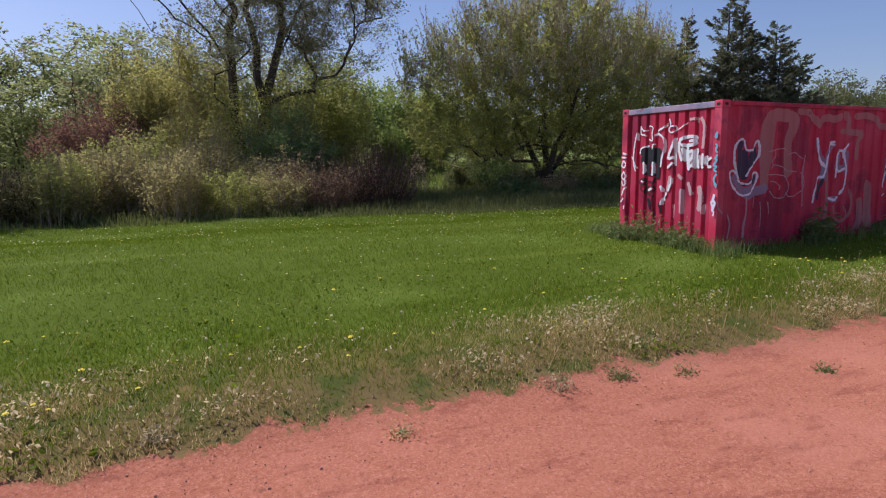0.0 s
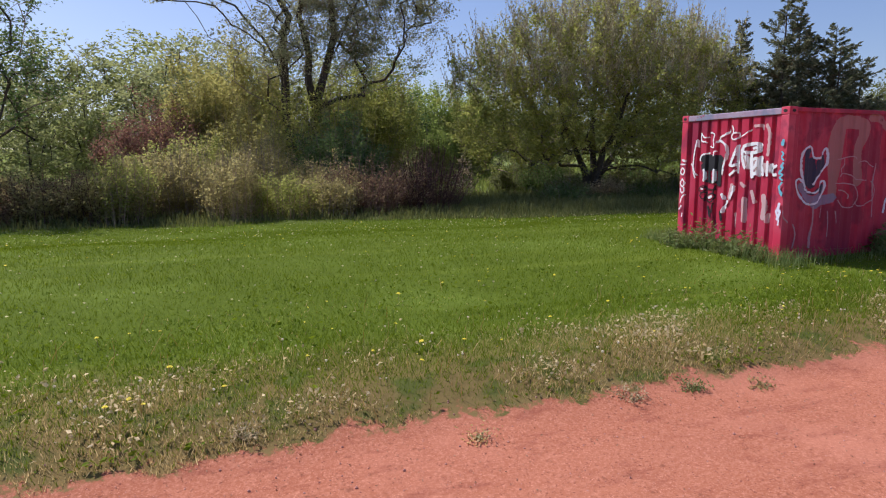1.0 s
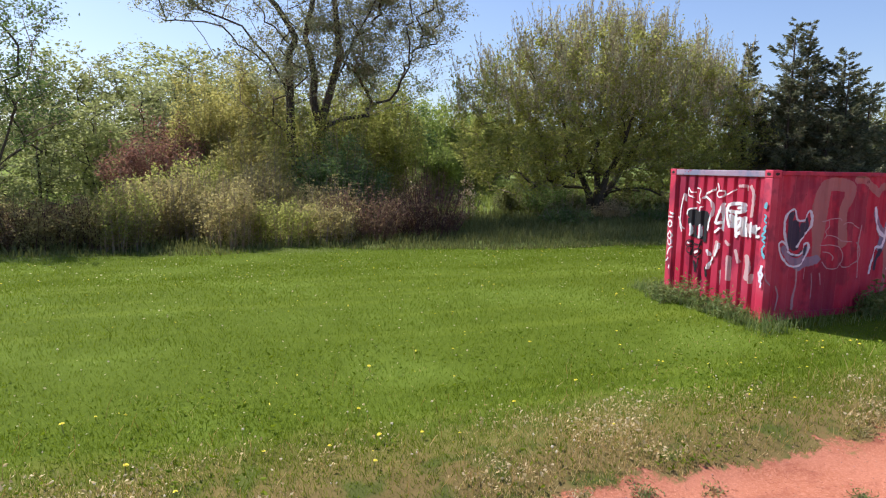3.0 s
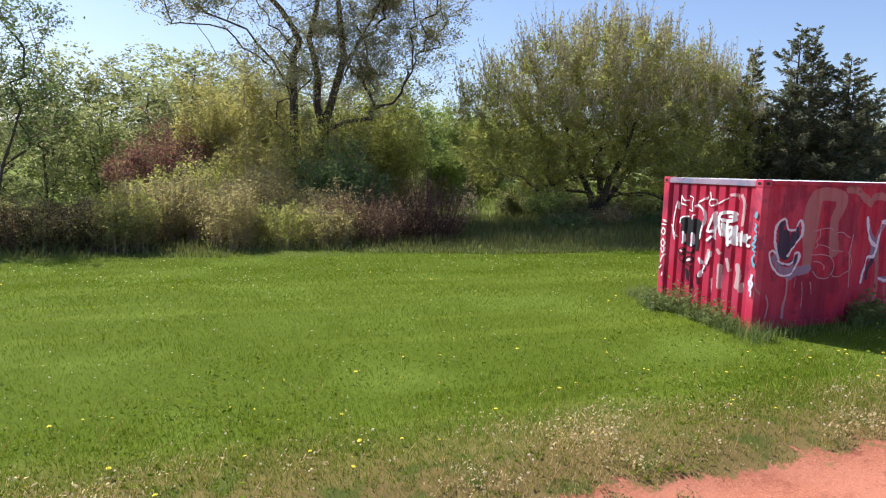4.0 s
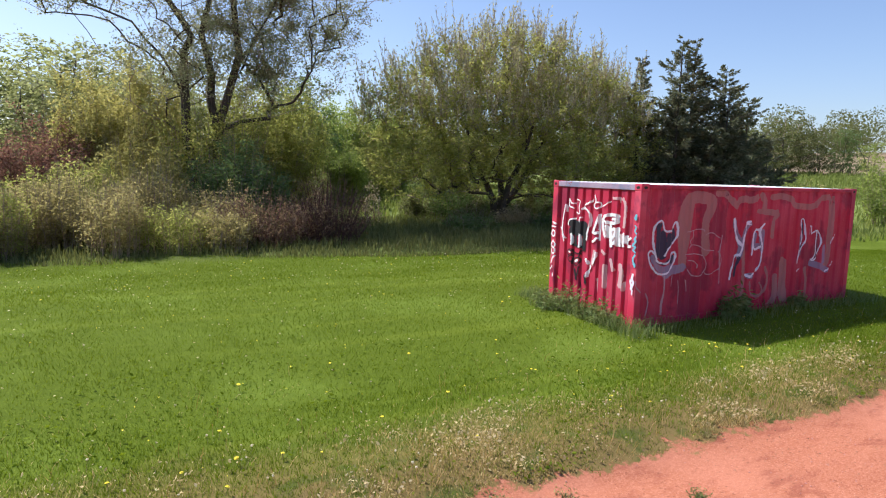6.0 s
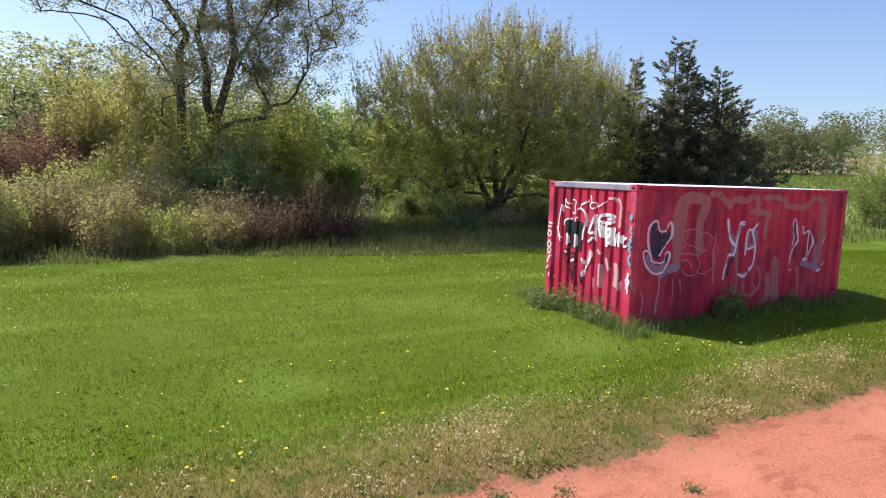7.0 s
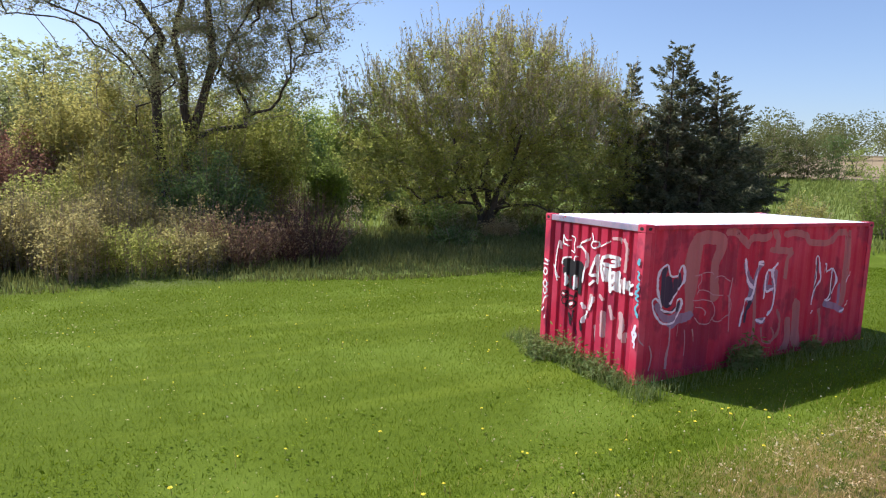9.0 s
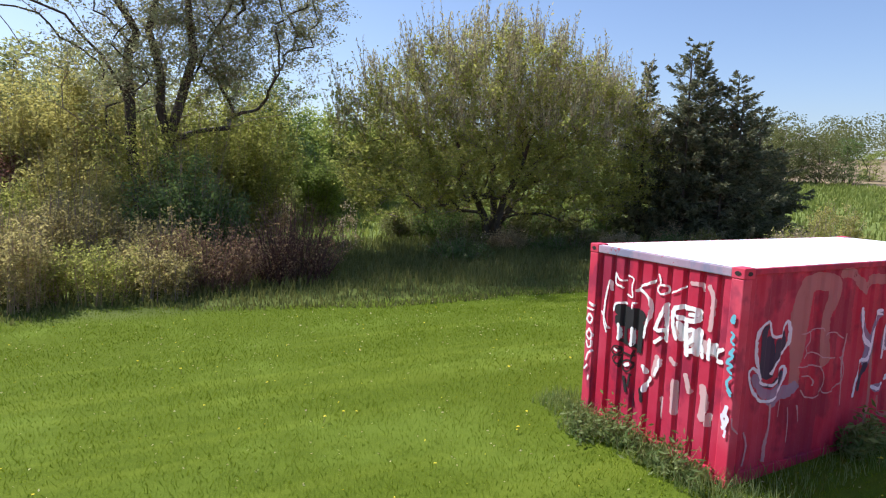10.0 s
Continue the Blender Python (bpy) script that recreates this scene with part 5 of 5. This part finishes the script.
# ---- weeds, flowers, stones ----
def weed_clump(name, x, y, r, h, n, label, seed, mat=WEED, leaf=0.06):
    rng = np.random.default_rng(seed)
    root = thing(name, x, y, gz(x, y) - 0.01, label, "weed")
    lines, at = [], []
    for _ in range(n):
        a, q = rng.uniform(0, 6.28), rng.uniform(0, 1) ** 0.6
        foot = np.array([math.cos(a) * q * r * 0.7, math.sin(a) * q * r * 0.7, 0])
        top = foot * 1.35 + np.array([rng.normal() * 0.04, rng.normal() * 0.04, h * rng.uniform(0.4, 1.15) * (1 - 0.4 * q)])
        lines.append(([foot, (foot + top) / 2 + rng.normal(size=3) * 0.02, top], [0.005, 0.004, 0.002]))
        m = 9
        at.append(foot + (top - foot) * rng.uniform(0.1, 1.05, (m, 1)) + rng.normal(size=(m, 3)) * 0.045)
    v, f = tubes(lines, 3)
    tagged(mesh_part("stemwork", mesh_from("stemwork", v, f, STEM), root), kind="stuff")
    at = np.concatenate(at)
    at[:, 2] = np.maximum(at[:, 2], 0.015)
    v, f = leaf_quads(rng, at, leaf * np.ones(len(at)), 0.3, 2.8)
    tagged(mesh_part("foliage", mesh_from("foliage", v, f, mat), root), kind="stuff")
    return root


rw = np.random.default_rng(300)
for k in range(15):
    weed_clump("weed_clump", 9.10 - abs(rw.normal()) * (0.10 + 0.011 * k), 7.85 + k * 0.128 + rw.normal() * 0.08, 0.21, (0.40 + 0.018 * k) * rw.uniform(0.5, 1.35), 16, "leafy weeds growing against the container end", 310 + k, leaf=0.032)
for k, (wx, wy, h) in enumerate(((11.75, 7.36, 0.62), (11.55, 7.4, 0.45), (12.0, 7.42, 0.45), (13.6, 7.44, 0.25))):
    weed_clump("weed_clump", wx, wy, 0.20, h, 24, "dark weeds growing against the container side", 330 + k, leaf=0.045)
for k, (wx, wy, r) in enumerate(((3.82, 4.0, 0.17), (4.46, 4.0, 0.17), (5.06, 3.85, 0.08), (2.34, 3.8, 0.06), (0.79, 4.25, 0.13), (6.28, 3.4, 0.06), (7.3, 4.2, 0.10))):
    weed_clump("weed_tuft", wx, wy, r, 0.06, int(8 + 110 * r), "low dusty weed tuft on the dirt track", 350 + k, (LEAF_BROWN, WEED, LEAF_BRUSH, DRY)[k % 4], 0.013)


def dandelion(kind):
    """One plant: a thin stem with a round seed head or a yellow flower."""
    rng = np.random.default_rng(400)
    puff = kind == "seed"
    h = 0.17 if puff else 0.10
    root = thing("dandelion", -30, -30, 0, "dandelion with a white seed head in the verge grass" if puff else "dandelion in yellow flower in the grass", "dandelion", "dandelions")
    v, f = tubes([([(0, 0, 0), (0.01, 0, h * 0.5), (0.0, 0.008, h)], [0.0035, 0.003, 0.003])], 5)
    mesh_part("stem", mesh_from("stem", v, f, STEM, True), root)
    bm = bmesh.new()
    if puff:
        bmesh.ops.create_icosphere(bm, subdivisions=2, radius=0.021, matrix=Matrix.Translation((0, 0.008, h + 0.015)))
        for vert in bm.verts:
            vert.co += Vector(rng.normal(size=3) * 0.0022)
        part("seed_head", bm, PUFF, root, "fluffy white seed head")
    else:
        for ring, (r, z) in enumerate(((0.024, 0.0), (0.017, 0.006), (0.009, 0.010))):
            for k in range(12 - 3 * ring):
                a = k * 2 * math.pi / (12 - 3 * ring) + ring * 0.3
                c, s = math.cos(a), math.sin(a)
                q = [(c * 0.003 - s * 0.002, s * 0.003 + c * 0.002, 0), (c * 0.003 + s * 0.002, s * 0.003 - c * 0.002, 0), (c * r + s * 0.004, s * r - c * 0.004, 0.004), (c * r - s * 0.004, s * r + c * 0.004, 0.004)]
                bm.faces.new([bm.verts.new((x, y + 0.008, h + z + w)) for x, y, w in q])
        part("flower", bm, YELLOW, root, "yellow flower head")
    return root


rd = random.Random(8)
for kind, count in (("seed", 190), ("flower", 110)):
    first = dandelion(kind)
    for k in range(count):
        while True:
            x = rd.uniform(-3.5, 17)
            if kind == "seed":
                x = x if rd.random() < 0.3 else -3 + 1.35 * rd.randrange(15) + rd.gauss(0, 0.35)
                y = 4.5 + abs(rd.gauss(0, 0.75)) if rd.random() < 0.8 else rd.uniform(5, 12)
            else:
                y = 4.5 + abs(rd.gauss(0, 1.6)) if rd.random() < 0.45 else rd.uniform(5, 16)
                if rd.random() < 0.12:
                    k2 = rd.uniform(0, 1.3)
                    x, y = 9.35 + 0.95 * k2 + rd.gauss(0, 0.25), 7.1 - 1.35 * k2 + rd.gauss(-0.1, 0.2)
            if bool(off_box(x, y, 0.15)) and bool(in_view(x, y)):
                break
        m = Matrix.LocRotScale((x, y, gz(x, y) - 0.01), Euler((rd.gauss(0, 0.12), rd.gauss(0, 0.12), rd.uniform(0, 6.28))), (1, 1, 1)) @ Matrix.Scale(rd.uniform(0.55, 1.05), 4)
        if k:
            copy_thing(first, m)
        else:
            first.matrix_basis = m


def lawn_specks():
    """Small daisies and buds that dot the lawn, past counting."""
    rng = np.random.default_rng(500)
    for nm, n, mat, size, lab in (("lawn_daisies", 2300, BUD, 0.014, "tiny pale flowers dotted over the lawn"), ("lawn_buttercups", 500, YELLOW, 0.014, "tiny yellow flowers dotted over the lawn")):
        x, y = rng.uniform(-6, 22, n), 4.8 + 14 * rng.uniform(0, 1, n) ** 1.2
        ok = off_box(x, y, 0.1) & in_view(x, y)
        x, y = x[ok], y[ok]
        at = np.stack([x, y, ground_z(x, y) + rng.uniform(0.05, 0.10, len(x))], -1)
        v, f = leaf_quads(rng, at, size * (1 + 0.05 * y), 0.8, 1.6)
        tagged(new(nm, mesh_from(nm, v, f, mat)), lab, "flowers", kind="stuff")


lawn_specks()


def straw():
    rng = np.random.default_rng(520)
    n = 600
    x, y = rng.uniform(-3, 18, n), 4.15 + np.abs(rng.normal(0, 0.9, n))
    z = ground_z(x, y)
    lines = []
    for a, b, c in zip(x, y, z):
        t, h = rng.uniform(0, 6.28), rng.uniform(0.06, 0.20)
        lean = rng.uniform(0.05, 0.6)
        d = np.array([math.cos(t) * lean, math.sin(t) * lean, 1.0]) * h
        p = np.array([a, b, c])
        lines.append(([p, p + d * 0.5, p + d + rng.normal(size=3) * 0.015], [0.0028, 0.0024, 0.0018]))
    v, f = tubes(lines, 3)
    tagged(new("dry_stalks", mesh_from("dry_stalks", v, f, DRY)), "dry bleached stalks standing in the verge", "grass", kind="stuff")


straw()


def seed_tips():
    """Spent flower heads and grass seed, thick in the verge."""
    rng = np.random.default_rng(525)
    n = 24000
    x = rng.uniform(-3.5, 20, n)
    y = 4.2 + np.abs(rng.normal(0, 0.52, n))
    ok = (turf_edge(x, y) > 0.05) & (0.6 * wobble(x, y, 1.4, 3) + 0.8 * wobble(x, y, 4.1, 5) + rng.normal(0, 0.35, n) > 0.3)
    x, y = x[ok], y[ok]
    at = np.stack([x, y, ground_z(x, y) + rng.uniform(0.04, 0.15, len(x))], -1)
    v, f = leaf_quads(rng, at, rng.uniform(0.010, 0.030, len(at)), 0.2, 1.6)
    tagged(new("seed_tips", mesh_from("seed_tips", v, f, STRAW_TIP)), "bleached seed heads and spent flowers in the verge", "grass", kind="stuff")


seed_tips()


def broad_leaves():
    """Clover, plantain and dandelion leaves, low in the verge and the near lawn."""
    rng = np.random.default_rng(527)
    n = 12000
    x = rng.uniform(-4, 18, n)
    y = 4.15 + 4 * rng.uniform(0, 1, n) ** 1.7
    ok = (turf_edge(x, y) > 0.03) & off_box(x, y, 0.05) & in_view(x, y) & (wobble(x, y, 1.1, 4) + 0.7 * wobble(x, y, 3.7, 2) + rng.normal(0, 0.4, n) > 0.15)
    x, y = x[ok], y[ok]
    at = np.stack([x, y, ground_z(x, y) + rng.uniform(0.025, 0.07, len(x))], -1)
    v, f = leaf_quads(rng, at, rng.uniform(0.012, 0.030, len(at)) * (1 + 0.03 * y), 0.6, 1.7)
    tagged(new("clover_leaves", mesh_from("clover_leaves", v, f, LAWN)), "low broad green leaves scattered through the grass", "weeds", kind="stuff")


broad_leaves()


def stones():
    """Grit and small stones lying on the track."""
    rng = np.random.default_rng(530)
    bm = bmesh.new()
    bmesh.ops.create_icosphere(bm, subdivisions=1, radius=1)
    unit = np.array([v.co for v in bm.verts])
    tri = np.array([[v.index for v in f.verts] for f in bm.faces])
    bm.free()
    n = 2400
    x, y = rng.uniform(-4, 14, n), rng.uniform(0.8, 4.3, n)
    s = 0.003 + 0.007 * rng.uniform(0, 1, n) ** 3
    c = np.stack([x, y, ground_z(x, y) + s * 0.3], -1)
    shape = unit[None] * (s[:, None, None] * rng.uniform(0.6, 1.3, (n, 1, 3))) * rng.uniform(0.8, 1.15, (n, len(unit), 1))
    v = (c[:, None] + shape).reshape(-1, 3)
    f = (tri[None] + (np.arange(n) * len(unit))[:, None, None]).reshape(-1, 3)
    tagged(new("track_stones", mesh_from("track_stones", v, f, PEBBLE)), "small stones and grit on the red dirt track", "stones", kind="stuff")


stones()


def litter():
    """Dead leaf bits and crumbs of turf scattered over the track, thickest along its edge."""
    rng = np.random.default_rng(540)
    n = 7000
    x = rng.uniform(-4, 14, n)
    y = 4.25 - np.abs(rng.normal(0, 1.1, n))
    ok = (y > 0.8) & (wobble(x, y, 1.9, 6) + rng.normal(0, 0.6, n) > 0.15)
    x, y = x[ok], y[ok]
    at = np.stack([x, y, ground_z(x, y) + 0.006], -1)
    v, f = leaf_quads(rng, at, rng.uniform(0.003, 0.011, len(at)), 0.75, 1.8)
    tagged(new("track_litter", mesh_from("track_litter", v, f, LITTER)), "dry leaf bits and turf crumbs on the dirt track", "litter", kind="stuff")


litter()
